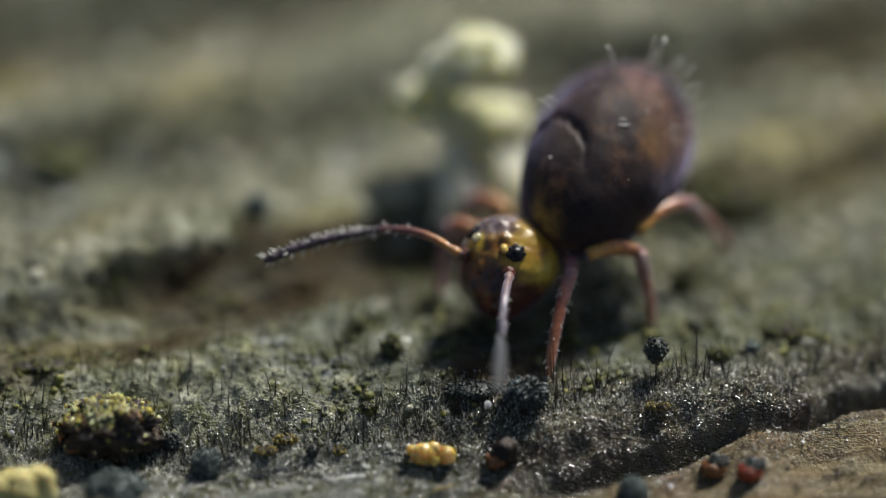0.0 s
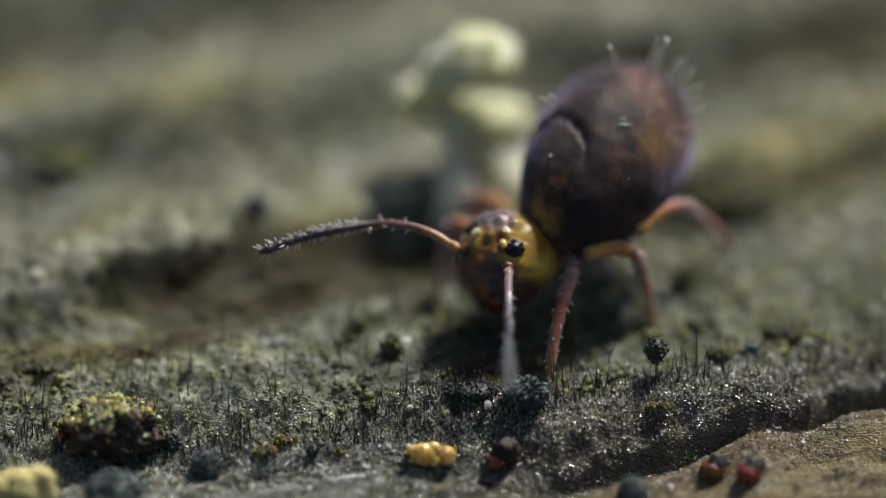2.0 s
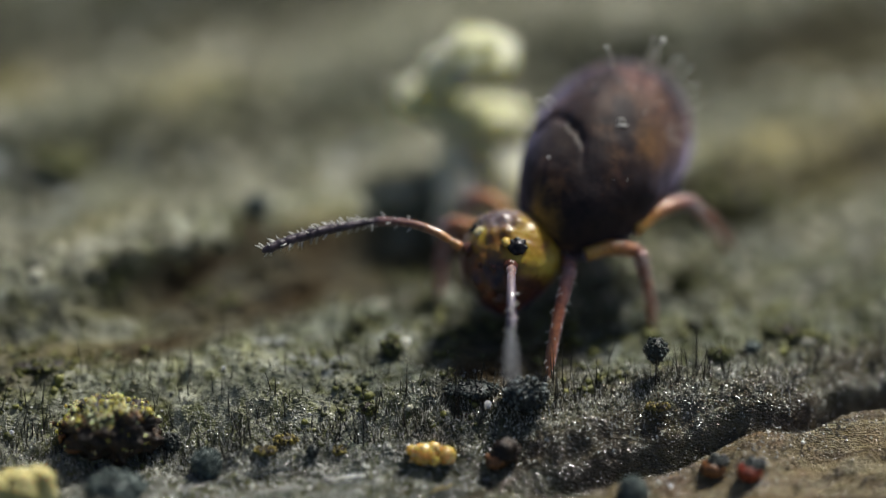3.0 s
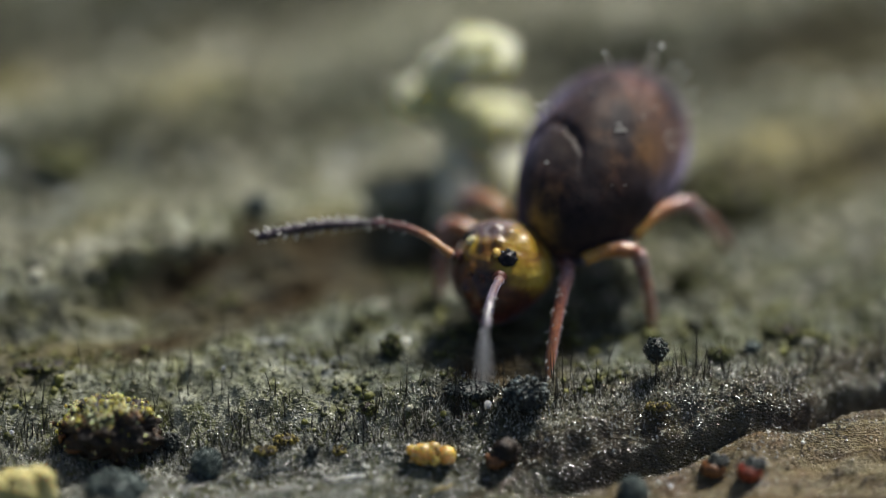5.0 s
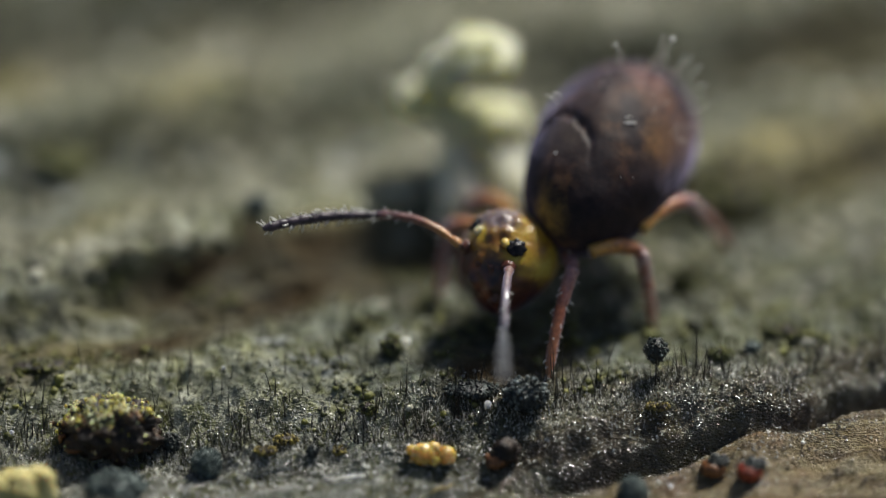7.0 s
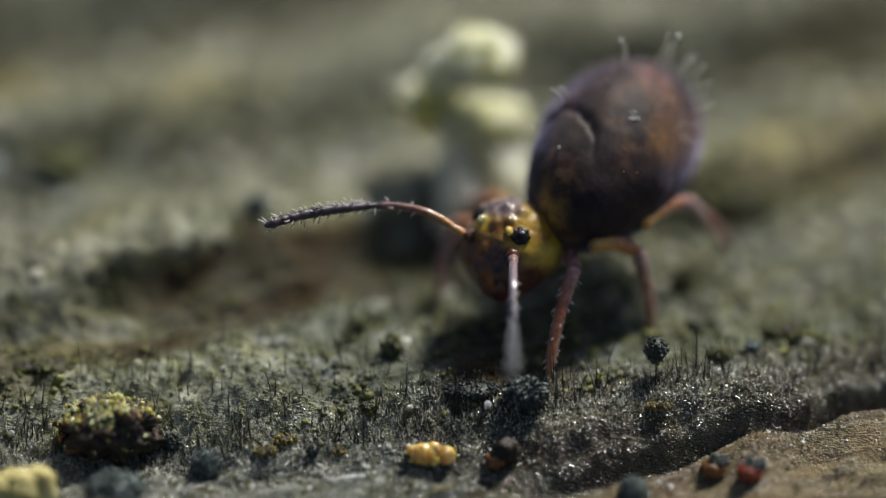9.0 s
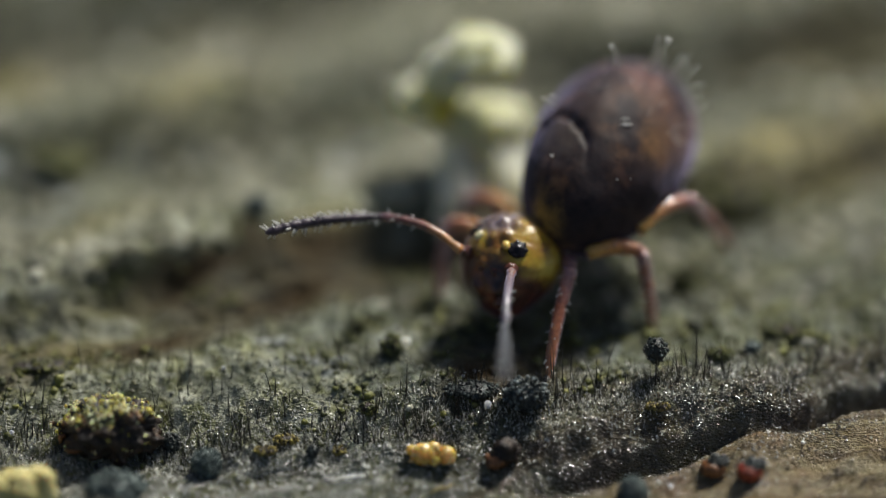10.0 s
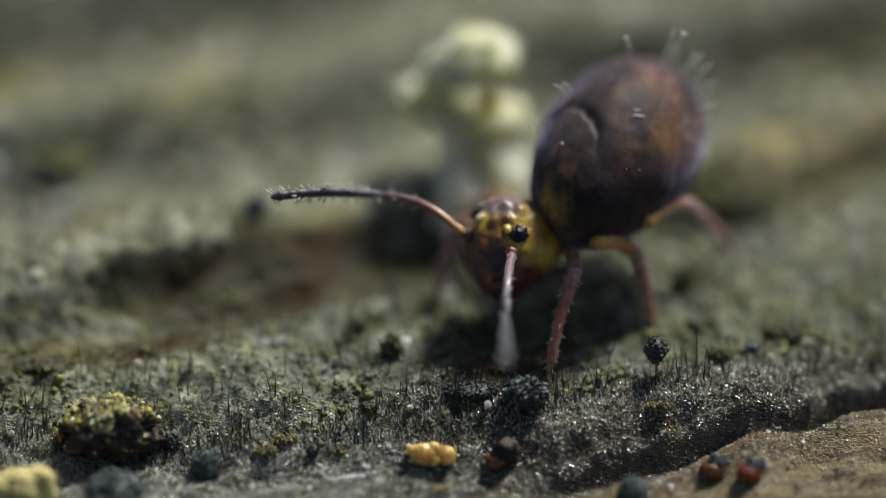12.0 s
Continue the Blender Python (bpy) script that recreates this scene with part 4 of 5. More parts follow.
def build_leg(hip, knee, foot, seed):
    l1, l2 = (Vector(knee) - Vector(hip)).length, (Vector(foot) - Vector(knee)).length
    bm = bmesh.new()
    n = 16
    pts = bowed(l1, 0.035, n)
    radii = [0.040 + 0.004 * math.sin(math.pi * s) for s in np.linspace(0, 1, n)]
    radii[-1] *= 0.8
    tube(bm, pts, radii, 14, 0, 0.14)
    upper = part("thigh", bm, THIGH, springtail, "amber to purple translucent thigh")
    side_hairs(upper, pts, radii, 9, 0.032, seed, 0.4)
    bm = bmesh.new()
    n = 30
    pts = bowed(l2, 0.020, n)
    radii = []
    for s in np.linspace(0, 1, n):
        w = 0.042 - 0.007 * step(0.0, 0.3, s) if s < 0.33 else 0.034 - 0.011 * (s - 0.33)
        w *= 0.86 if 0.32 < s < 0.36 else 1
        radii.append(w - 0.016 * max(0, s - 0.86) / 0.14)
    radii[0] = 0.033
    tube(bm, pts, radii, 14, 0, 0.16)
    lower = part("shin", bm, SHIN, springtail, "reddish bristly shin")
    side_hairs(lower, pts, radii, 26, 0.032, seed + 1, 0.03, 0.95)
    bm = bmesh.new()
    tube(bm, [(l2 - 0.02, 0, 0), (l2 + 0.015, 0, 0.012), (l2 + 0.035, 0, -0.004)], [0.014, 0.008, 0.002], 6)
    part("claw", bm, PALE_HAIR, lower, "pale claw")
    return upper, lower


legs = [build_leg(*leg, 40 + 2 * i) for i, leg in enumerate(LEGS)]


# ---- the pale fungus behind, and the mite that crawls over it ----
def build_fungus():
    base = (0.205, 1.038, 0.100)
    top = empty("fungus", base, "pale yellow-white lumpy fungus fruiting body on two stalks", "fungus")
    o = Vector(base)
    def lump(name, at, size, seed, label=""):
        bm = bmesh.new()
        blob(bm, Vector(at) - o, size, 0.38, 9, 4, seed)
        part(name, bm, FUNGUS, top, label)
    lump("cap", (0.198, 1.440, 0.948), (0.215, 0.17, 0.145), 1, "pale rounded cap")
    lump("lobe", (0.265, 1.430, 0.510), (0.21, 0.16, 0.145), 2, "pale swollen lobe")
    lump("lobe", (0.039, 1.474, 0.561), (0.16, 0.13, 0.12), 3, "pale swollen lobe")
    lump("lobe", (-0.130, 1.520, 0.620), (0.150, 0.12, 0.105), 4, "dull pale lobe")
    lump("lobe", (0.013, 1.430, 0.840), (0.16, 0.14, 0.13), 5, "pale swollen lobe")
    for pts, w in ((((0.130, 1.521, 0.468), (0.100, 1.407, 0.330), (0.085, 1.184, 0.243), (0.090, 1.028, 0.056)), 0.14),
                   (((0.219, 1.453, 0.548), (0.322, 1.392, 0.416), (0.366, 1.219, 0.297), (0.366, 1.033, 0.068)), 0.13)):
        bm = bmesh.new()
        tube(bm, [Vector(q) - o for q in pts], [w, w * 0.9, w, w * 1.25], 18, 0, 0.2)
        part("stalk", bm, FUNGUS_STALK, top, "dull straw-coloured stalk")
    return top


build_fungus()


def build_mite():
    top = empty("mite", (0.091, 1.638, 0.429), "tiny bright yellow mite crawling on the fungus", "mite")
    bm = bmesh.new()
    blob(bm, (0, 0, 0), (0.065, 0.05, 0.048), 0.06, 5, 3, 8)
    part("body", bm, MITE, top, "bright yellow rounded body")
    for k in range(8):
        x, sd = -0.045 + 0.03 * (k // 2), 1 if k % 2 else -1
        bm = bmesh.new()
        tube(bm, [(x, 0.0, sd * 0.04), (x + 0.01, -0.02, sd * 0.085), (x + 0.02, 0.035, sd * 0.11)], [0.010, 0.008, 0.004], 6)
        part("leg", bm, MITE, top)
    return top


mite = build_mite()


# ---- crumbs, balls and husks on the wood ----
def crumb_thing(name, label, category, x, y, lumps, seed, group=""):
    """A thing of lumps: each (part name, place above the base, half sizes, material, roughness)."""
    top = empty(name, (x, y, rest(x, y)), label, category, group)
    for k, (pname, at, size, material, rough) in enumerate(lumps):
        bm = bmesh.new()
        blob(bm, at, size, rough, 9, 3, seed + k)
        part(pname, bm, material, top)
    return top


def granular(name, label, category, x, y, radius, count, grain, material, seed, squash=0.8, core=SOIL, group="", lift=0.55):
    """A ball or mound built of many grains round a core."""
    rng = np.random.default_rng(seed)
    top = empty(name, (x, y, rest(x, y)), label, category, group)
    rx, ry, rz = radius
    bm = bmesh.new()
    blob(bm, (0, 0, rz * lift), (rx * 0.88, ry * 0.88, rz * 0.88), 0.18, 8, 3, seed)
    part("core", bm, core, top)
    d = rng.normal(size=(count, 3))
    d /= np.linalg.norm(d, axis=1)[:, None]
    at = d * np.array([rx, ry, rz]) * rng.uniform(0.86, 1.04, (count, 1)) + np.array([0, 0, rz * lift])
    v, f = grains(at, grain * rng.uniform(0.5, 1.4, count), rng, 1.0)
    tagged(sheet("crust", v, f, material, top, "", False), kind="stuff")
    return top


def place(px_place):
    return px_place[0], px_place[1]


# a dark crumb with a yellow crust
cx, cy = place((-1.829, -0.735, -0.277))
crumb = empty("crumb", (cx, cy, rest(cx, cy)), "dark brown crumb with a yellow granular crust on top", "crumb")
bm = bmesh.new()
for w in blob(bm, (0.0, 0.05, 0.13), (0.255, 0.17, 0.17), 0.30, 11, 5, 3):
    d = (w.co - Vector((0, 0.05, 0.13)))
    w.co += d.normalized() * (0.030 * noise.noise(w.co * 14) + 0.018 * noise.noise(w.co * 30) + 0.008 * noise.noise(w.co * 70))
part("body", bm, SOIL, crumb, "dark brown lumpy body")
mid = Vector((0.0, 0.05, 0.13))


def crusted(co):
    """How far up the crumb a place lies, with a ragged edge."""
    way = 0.9 * (co - mid).z / 0.17 + 0.45 * (co - mid).y / 0.17 - 0.2 * (co.x / 0.255)
    return way + 0.5 * noise.noise(co * 9) + 0.35 * noise.noise(co * 26)


rng = np.random.default_rng(77)
body = [v.co / MM for v in crumb.children[0].data.vertices]
body = [body[k] for k in rng.permutation(len(body))]
for name, lo, hi, count, size, material, label in (
        ("crust", 0.38, 9.0, 6000, 0.0023, CRUST, "ragged glistening yellow crust"), ("crust", 0.30, 0.5, 160, 0.0026, RUST, "rusty grains on its flanks"), ("crust", -2.0, 0.5, 70, 0.0026, CRUST, "scattered yellow grains")):
    at = np.array([co[:] for co in body if lo < crusted(co) < hi][:count])
    out = at - np.array(mid)
    out /= np.linalg.norm(out, axis=1)[:, None]
    heap = np.array([max(0.0, noise.noise(Vector(co) * 16)) for co in at])[:, None]
    v, f = grains(at + out * heap * rng.uniform(0, 0.025, (len(at), 1)), rng.gamma(3.0, size, len(at)), rng, 1.0, 0.34)
    tagged(sheet(name, v, f, material, crumb, label, False), kind="stuff")
for k, (dx, dy, dz, sx, m_) in enumerate(((0.13, -0.01, 0.24, 0.05, RUST), (-0.20, -0.05, 0.07, 0.045, RUST), (0.19, -0.05, 0.12, 0.028, CRUST), (-0.06, -0.09, 0.14, 0.022, CRUST), (0.08, -0.10, 0.10, 0.018, CRUST))):
    bm = bmesh.new()
    for w in blob(bm, (dx, dy, dz), (sx, sx * 0.7, sx * 0.6), 0.45, 14, 4, 20 + k):
        w.co += (w.co - Vector((dx, dy, dz))).normalized() * 0.25 * sx * noise.noise(w.co * 60)
    part("flake", bm, m_, crumb)

# a straw-yellow crumb close to the lens
cx, cy = place((-2.324, -1.150, -0.298))
crumb_thing("crumb", "pale straw-yellow lumpy crumb on dark wood", "crumb", cx, cy, [
    ("lump", (0, 0, 0.05), (0.17, 0.14, 0.11), STRAW, 0.45), ("lump", (0.12, 0.02, 0.08), (0.10, 0.09, 0.11), STRAW, 0.45), ("lump", (-0.13, 0.0, 0.05), (0.11, 0.1, 0.09), STRAW, 0.45), ("lump", (0.04, -0.03, 0.12), (0.08, 0.07, 0.07), STRAW, 0.5)], 60)

# amber beads
cx, cy = place((-0.060, -0.843, -0.264))
beads = crumb_thing("bead_cluster", "cluster of translucent amber beads with pale granular top", "granules", cx, cy, [
    ("bead", (-0.050, 0.0, 0.054), (0.074, 0.060, 0.066), BEAD, 0.08), ("bead", (0.080, 0.0, 0.048), (0.056, 0.050, 0.056), BEAD, 0.08),
    ("bead", (0.012, -0.038, 0.038), (0.032, 0.026, 0.032), BEAD, 0.08), ("bead", (-0.112, 0.01, 0.075), (0.030, 0.028, 0.030), BEAD, 0.12),
    ("bead", (0.010, 0.02, 0.085), (0.040, 0.034, 0.034), BEAD, 0.12)], 70)
rng = np.random.default_rng(71)
at = np.stack([rng.uniform(-0.12, 0.12, 150), rng.uniform(-0.045, 0.045, 150)], 1)
up = 0.050 + 0.060 * np.sqrt(np.clip(1 - (at[:, 0] / 0.135) ** 2 - (at[:, 1] / 0.07) ** 2, 0, 1)) + rng.uniform(-0.012, 0.006, 150)
v, f = grains(np.column_stack([at, up]), rng.gamma(4, 0.0016, 150), rng, 1.0, 0.2)
v, f = v[:12 * 70], f[:20 * 70]
tagged(sheet("granules", v, f, BEAD_TOP, beads, "pale pinkish granules on top"), kind="stuff")

# a sooty spore ball on a thin stalk
cx, cy = place((1.174, -0.356, -0.006))
ball = empty("spore_ball", (cx, cy, rest(cx, cy)), "black crumbly spore ball on a thin stalk above the fuzz", "spore ball")
bm = bmesh.new()
tube(bm, [(0, 0, -0.02), (0.004, 0, 0.04), (0, 0, 0.08)], [0.005, 0.004, 0.006], 6)
part("stalk", bm, DARK_HAIR, ball)
bm = bmesh.new()
made = blob(bm, (0, 0, 0.145), (0.058, 0.058, 0.085), 0.22, 12, 3, 5)
for w in made:
    low = max(0, 0.145 - w.co.z) / 0.085
    w.co.x *= 1 - 0.45 * low
    w.co.y *= 1 - 0.45 * low
part("ball", bm, SPORE, ball)
rng = np.random.default_rng(31)
d = rng.normal(size=(150, 3))
d /= np.linalg.norm(d, axis=1)[:, None]
at = d * np.array([0.06, 0.06, 0.07]) * rng.uniform(0.85, 1.1, (150, 1)) + np.array([0, 0, 0.16])
v, f = grains(at, 0.009 * rng.uniform(0.5, 1.4, 150), rng, 1.0)
tagged(sheet("crust", v, f, SPORE, ball, "", False), kind="stuff")

# balls and mounds of grains: place, half sizes, number of grains, grain size
BALLS = (
    ("dark blue-grey granular ball on the wood", "grain_ball", (-1.296, -0.866, -0.297), (0.085, 0.085, 0.085), 420, 0.007, TEAL),
    ("small sooty tuft beside the brown crumb", "grain_ball", (-1.497, -0.688, -0.267), (0.055, 0.055, 0.05), 110, 0.010, SPORE),
    ("low blue-grey granular mound on dark wood", "grain_mound", (-1.790, -1.042, -0.346), (0.17, 0.13, 0.09), 260, 0.015, TEAL),
    ("tiny sooty ball in the fuzz", "grain_ball", (-0.716, -0.800, -0.230), (0.032, 0.032, 0.03), 50, 0.008, SPORE),
    ("grey granular ball close to the lens", "grain_ball", (1.038, -1.114, -0.324), (0.085, 0.085, 0.095), 360, 0.007, TEAL),
    ("sooty clump with silvery grains beside the foot", "grain_mound", (0.454, -0.577, -0.044), (0.125, 0.09, 0.095), 460, 0.010, SILVER),
    ("dark sooty clump in the shade", "grain_mound", (0.159, -0.500, -0.028), (0.15, 0.08, 0.028), 260, 0.009, SPORE))
CLUMPS = (
    ("small dark green moss clump", "moss_clump", (-0.473, 0.080, -0.026), (0.06, 0.06, 0.06), 80, 0.014, MOSS),
    ("small dark green moss clump", "moss_clump", (-0.285, -0.154, 0.017), (0.055, 0.055, 0.06), 80, 0.014, MOSS),
    ("dark green moss cushion on a ridge", "moss_clump", (-2.169, 1.590, 0.157), (0.15, 0.12, 0.035), 150, 0.03, MOSS),
    ("blue-green tuft on a ridge", "moss_clump", (-1.051, 0.914, 0.256), (0.06, 0.05, 0.06), 110, 0.016, TEAL),
    ("dark green moss cushion on a ridge", "moss_clump", (1.664, 1.256, 0.063), (0.26, 0.13, 0.07), 200, 0.025, MOSS),
    ("low dark green moss clump", "moss_clump", (1.371, 0.542, 0.010), (0.09, 0.08, 0.05), 110, 0.016, MOSS),
    ("yellow-green moss clump in the fuzz", "moss_clump", (1.537, -0.215, 0.013), (0.07, 0.05, 0.035), 100, 0.012, MOSS),
    ("small blue-green tuft in the fuzz", "moss_clump", (1.718, -0.139, 0.015), (0.045, 0.04, 0.03), 70, 0.010, TEAL),
    # laid flat to stand in for a brownish shadow patch
    ("flat brown-green clump standing in for a brownish shadow patch", "moss_clump", (-2.204, -0.241, -0.030), (0.20, 0.07, 0.018), 160, 0.011, MOSS),
    ("low yellow-green moss clump on damp wood", "moss_clump", (-0.866, -0.717, -0.211), (0.07, 0.04, 0.025), 110, 0.009, OLIVE),
    ("low yellow-green moss clump on damp wood", "moss_clump", (-0.974, -0.797, -0.226), (0.06, 0.04, 0.02), 90, 0.008, OLIVE),
    ("low yellow-green moss clump on damp wood", "moss_clump", (-0.572, -0.777, -0.238), (0.04, 0.03, 0.02), 60, 0.008, OLIVE),
    ("low olive moss clump at the lip of the groove", "moss_clump", (1.183, -0.612, -0.056), (0.07, 0.03, 0.02), 80, 0.008, OLIVE),
    ("low olive moss clump in the fuzz", "moss_clump", (1.906, 0.015, 0.017), (0.11, 0.07, 0.03), 120, 0.013, MOSS),
    ("small green moss clump in the fuzz", "moss_clump", (-0.411, -0.566, -0.111), (0.05, 0.04, 0.035), 60, 0.010, MOSS))
for label, name, at, radius, count, grain, material in BALLS + CLUMPS:
    granular(name, label, name.replace("_", " "), at[0], at[1], radius, count, grain, material, int(at[0] * 1000) % 977, core=SOIL if material in (MOSS, OLIVE) else SPORE if material in (SPORE, SILVER) else TEAL)

# a brown lump, husks, and pale beads
cx, cy = place((0.323, -0.840, -0.250))
crumb_thing("crumb", "dark brown lump with a rusty side on damp wood", "crumb", cx, cy, [
    ("lump", (0.02, 0, 0.055), (0.075, 0.06, 0.07), SOIL, 0.5), ("lump", (-0.035, -0.03, 0.015), (0.055, 0.05, 0.04), RUST, 0.5), ("lump", (0.05, 0.0, 0.10), (0.04, 0.03, 0.03), SOIL, 0.5)], 90)
for at, body, label in (((1.689, -0.982, -0.254), RED, "dark-capped red seed husk on bare wood"), ((1.491, -0.903, -0.286), RUST, "dark-capped rusty seed husk on bare wood")):
    x, y = place(at)
    husk = empty("seed_husk", (x, y, rest(x, y)), label, "seed husk", "seed husks on the bare wood")
    bm = bmesh.new()
    blob(bm, (-0.010, -0.005, 0.030), (0.074, 0.062, 0.052), 0.18, 8, 3, 4)
    part("body", bm, body, husk)
    bm = bmesh.new()
    blob(bm, (0.014, 0.01, 0.062), (0.056, 0.046, 0.030), 0.42, 14, 4, 6)
    cap = part("cap", bm, SPORE, husk, "sooty cap")
    rng = np.random.default_rng(88)
    top = np.array([w.co[:] for w in cap.data.vertices]) / MM
    top = top[top[:, 2] > 0.060][rng.permutation(int((top[:, 2] > 0.060).sum()))[:90]]
    v, f = grains(top, rng.gamma(4, 0.0020, len(top)), rng, 1.0, 0.2)
    tagged(sheet("grains", v, f, SPORE, cap, "sooty grains"), kind="stuff")
for at, size in (((0.243, -0.593, -0.070), 0.026), ((-0.213, -0.115, 0.021), 0.035), ((-1.213, -0.314, -0.007), 0.014), ((-0.448, -0.593, -0.121), 0.012), ((-2.377, -0.641, -0.219), 0.018), ((0.796, -0.600, -0.059), 0.010), ((-0.735, -0.582, -0.127), 0.010), ((0.112, -0.397, -0.000), 0.010)):
    x, y = place(at)
    bm = bmesh.new()
    blob(bm, (0, 0, size * 0.7), (size, size, size * 0.9), 0.15, 6, 2, 3)
    bead = part("pale_grain", bm, FUNGUS_STALK)
    bead.location = Vector((x, y, rest(x, y))) * MM
    tagged(bead, "pale glassy grain among the fuzz", "grain", "pale grains in the fuzz")


# loose fibres
for x0, y0, x1, y1, w, material, label in (
        (-0.656, -0.972, -0.421, -0.958, 0.014, FUNGUS_STALK, "pale glossy wood fibre lying on damp wood"),
        (-0.074, -1.077, 0.050, -0.982, 0.012, OLIVE, "olive-yellow fibre lying on dark wood"),
        (-1.097, -0.915, -0.818, -0.885, 0.008, SILVER, "silvery thin fibre lying on damp wood")):
    bm = bmesh.new()
    mx, my = (x0 + x1) / 2, (y0 + y1) / 2
    pts = [Vector((x0 + (x1 - x0) * k / 8 - mx, y0 + (y1 - y0) * k / 8 - my, rest(x0 + (x1 - x0) * k / 8, y0 + (y1 - y0) * k / 8) - rest(mx, my) + w * 0.5)) for k in range(9)]
    tube(bm, pts, [w * (0.35 + 0.65 * math.sin(math.pi * (k + 0.4) / 8.8)) for k in range(9)], 8, 0, 0.3)
    fibre = part("wood_fibre", bm, material)
    fibre.location = Vector((mx, my, rest(mx, my))) * MM
    tagged(fibre, label, "fibre", "loose fibres on the wood")


# ---- fuzz and fine grains over the wood ----
def scatter_over(count, seed, lo, hi, keep):
    rng = np.random.default_rng(seed)
    x, y = rng.uniform(lo[0], hi[0], count * 7), rng.uniform(lo[1], hi[1], count * 7)
    ok = keep(x, y, rng)
    x, y = x[ok][:count], y[ok][:count]
    h = wood(x, y)[0]
    return np.stack([x, y, h], 1), rng


def fuzzy(x, y, rng):
    edge = y - fuzz_line(x)
    clump = vnoise(x * 3.2, y * 3.2, 21) + 0.5 * vnoise(x * 8, y * 8, 22)
    return (edge > 0.0) & ((wood(x, y)[2] < 0.4) | (edge < 0.3)) & (rng.uniform(-0.9, 0.9, len(x)) < clump)


at, rng = scatter_over(420, 51, (-2.8, -1.6), (2.8, 0.9), fuzzy)
more, _ = scatter_over(620, 58, (-2.8, -1.2), (2.8, 0.3), lambda x, y, rng: (y > fuzz_line(x) - 0.04) & (y < fuzz_line(x) + 0.24 * rng.uniform(0, 1, len(x))) & (rng.uniform(-0.8, 0.6, len(x)) < vnoise(x * 6, y * 6, 25)))
at = np.concatenate([at, more])
tall = np.concatenate([rng.gamma(7, 0.0165, 420), rng.gamma(8, 0.0215, len(more))])
v, f = hairs(at, tall, rng.uniform(0, 0.30, len(at)), rng.uniform(0.0036, 0.0062, len(at)), rng, 6)
tagged(sheet("dark_fuzz", v, f, DARK_HAIR), "thin black bristles standing on the wood", "fuzz", kind="stuff")
at, rng = scatter_over(2000, 52, (-2.8, -1.6), (2.8, 1.6), fuzzy)
v, f = hairs(at, rng.gamma(4, 0.0080, len(at)), rng.uniform(0.1, 0.6, len(at)), rng.uniform(0.0022, 0.0040, len(at)), rng, 3)
tagged(sheet("grey_fuzz", v, f, GREY_HAIR), "short grey-green fuzz on the wood", "fuzz", kind="stuff")


def velvety(x, y, rng):
    """Glassy points crowd along the front of the fuzz and thin out down the slope."""
    edge = y - fuzz_line(x) + 0.06 * vnoise(x * 4, y * 4, 26)
    crowd = np.exp(-((edge - 0.02) / np.where(edge > 0, 0.16, 0.13)) ** 2)
    return rng.uniform(0, 1, len(x)) < (1 - 0.5 * step(0.8, 1.8, x)) * crowd * (0.75 + 0.6 * vnoise(x * 7, y * 9, 27))


at, rng = scatter_over(11000, 59, (-2.7, -1.3), (2.7, 0.2), velvety)
v, f = hairs(at, rng.gamma(5, 0.0046, len(at)), rng.uniform(0.0, 0.5, len(at)), rng.uniform(0.0018, 0.0034, len(at)), rng, 3)
tagged(sheet("pale_fuzz", v, f, FROST), "short glassy pale fuzz along the damp edge", "fuzz", kind="stuff")


# pale grains drawn in place of glints along the edge
at, rng = scatter_over(9000, 60, (-2.7, -1.4), (2.7, 0.1), lambda x, y, rng: rng.uniform(0, 1, len(x)) < (0.9 - 0.55 * step(1.2, 1.9, x)) * np.exp(-((y - fuzz_line(x) + 0.06) / 0.20) ** 2) + 0.35 * step(0.9, 1.3, x) * np.exp(-((y - groove_line(x) + 0.10) / 0.14) ** 2))
v, f = grains(at, rng.gamma(4.0, 0.0009, len(at)), rng, 0.8, 0.2)
tagged(sheet("pale_specks", v, f, SPECK, None, "", False), "pale specks standing in for glints on the damp edge", "grit", kind="stuff")


def mossy(x, y, rng):
    patch = vnoise(x * 3.6, y * 3.6, 41) + 0.5 * vnoise(x * 11, y * 11, 42)
    return (y > fuzz_line(x) - 0.05) & (patch > 0.30 + 0.35 * rng.uniform(0, 1, len(x)))


at, rng = scatter_over(2600, 57, (-2.8, -0.9), (2.8, 2.2), mossy)
v, f = grains(at, rng.gamma(3.5, 0.0034, len(at)), rng, 0.9, 0.22)
tagged(sheet("moss_tufts", v, f, MOSS), "olive and yellow-green moss tufts between the fuzz", "moss", kind="stuff")


at, rng = scatter_over(420, 61, (0.5, -0.35), (2.8, 1.0), lambda x, y, rng: (y > fuzz_line(x) + 0.12) & (rng.uniform(-0.6, 0.7, len(x)) < vnoise(x * 4, y * 4, 43)))
v, f = grains(at, rng.gamma(4.0, 0.0050, len(at)), rng, 0.7, 0.25)
tagged(sheet("moss_cushions", v, f, MOSS), "small yellow-green moss cushions among pale fuzz", "moss", kind="stuff")
at, rng = scatter_over(900, 62, (0.5, -0.35), (2.8, 1.2), lambda x, y, rng: (y > fuzz_line(x) + 0.10) & (rng.uniform(-0.9, 0.7, len(x)) < vnoise(x * 3, y * 3, 44)))
v, f = grains(at, rng.gamma(4.0, 0.0019, len(at)), rng, 0.8, 0.2)
tagged(sheet("pale_granules", v, f, SPECK), "pale granules between the moss cushions", "lichen", kind="stuff")


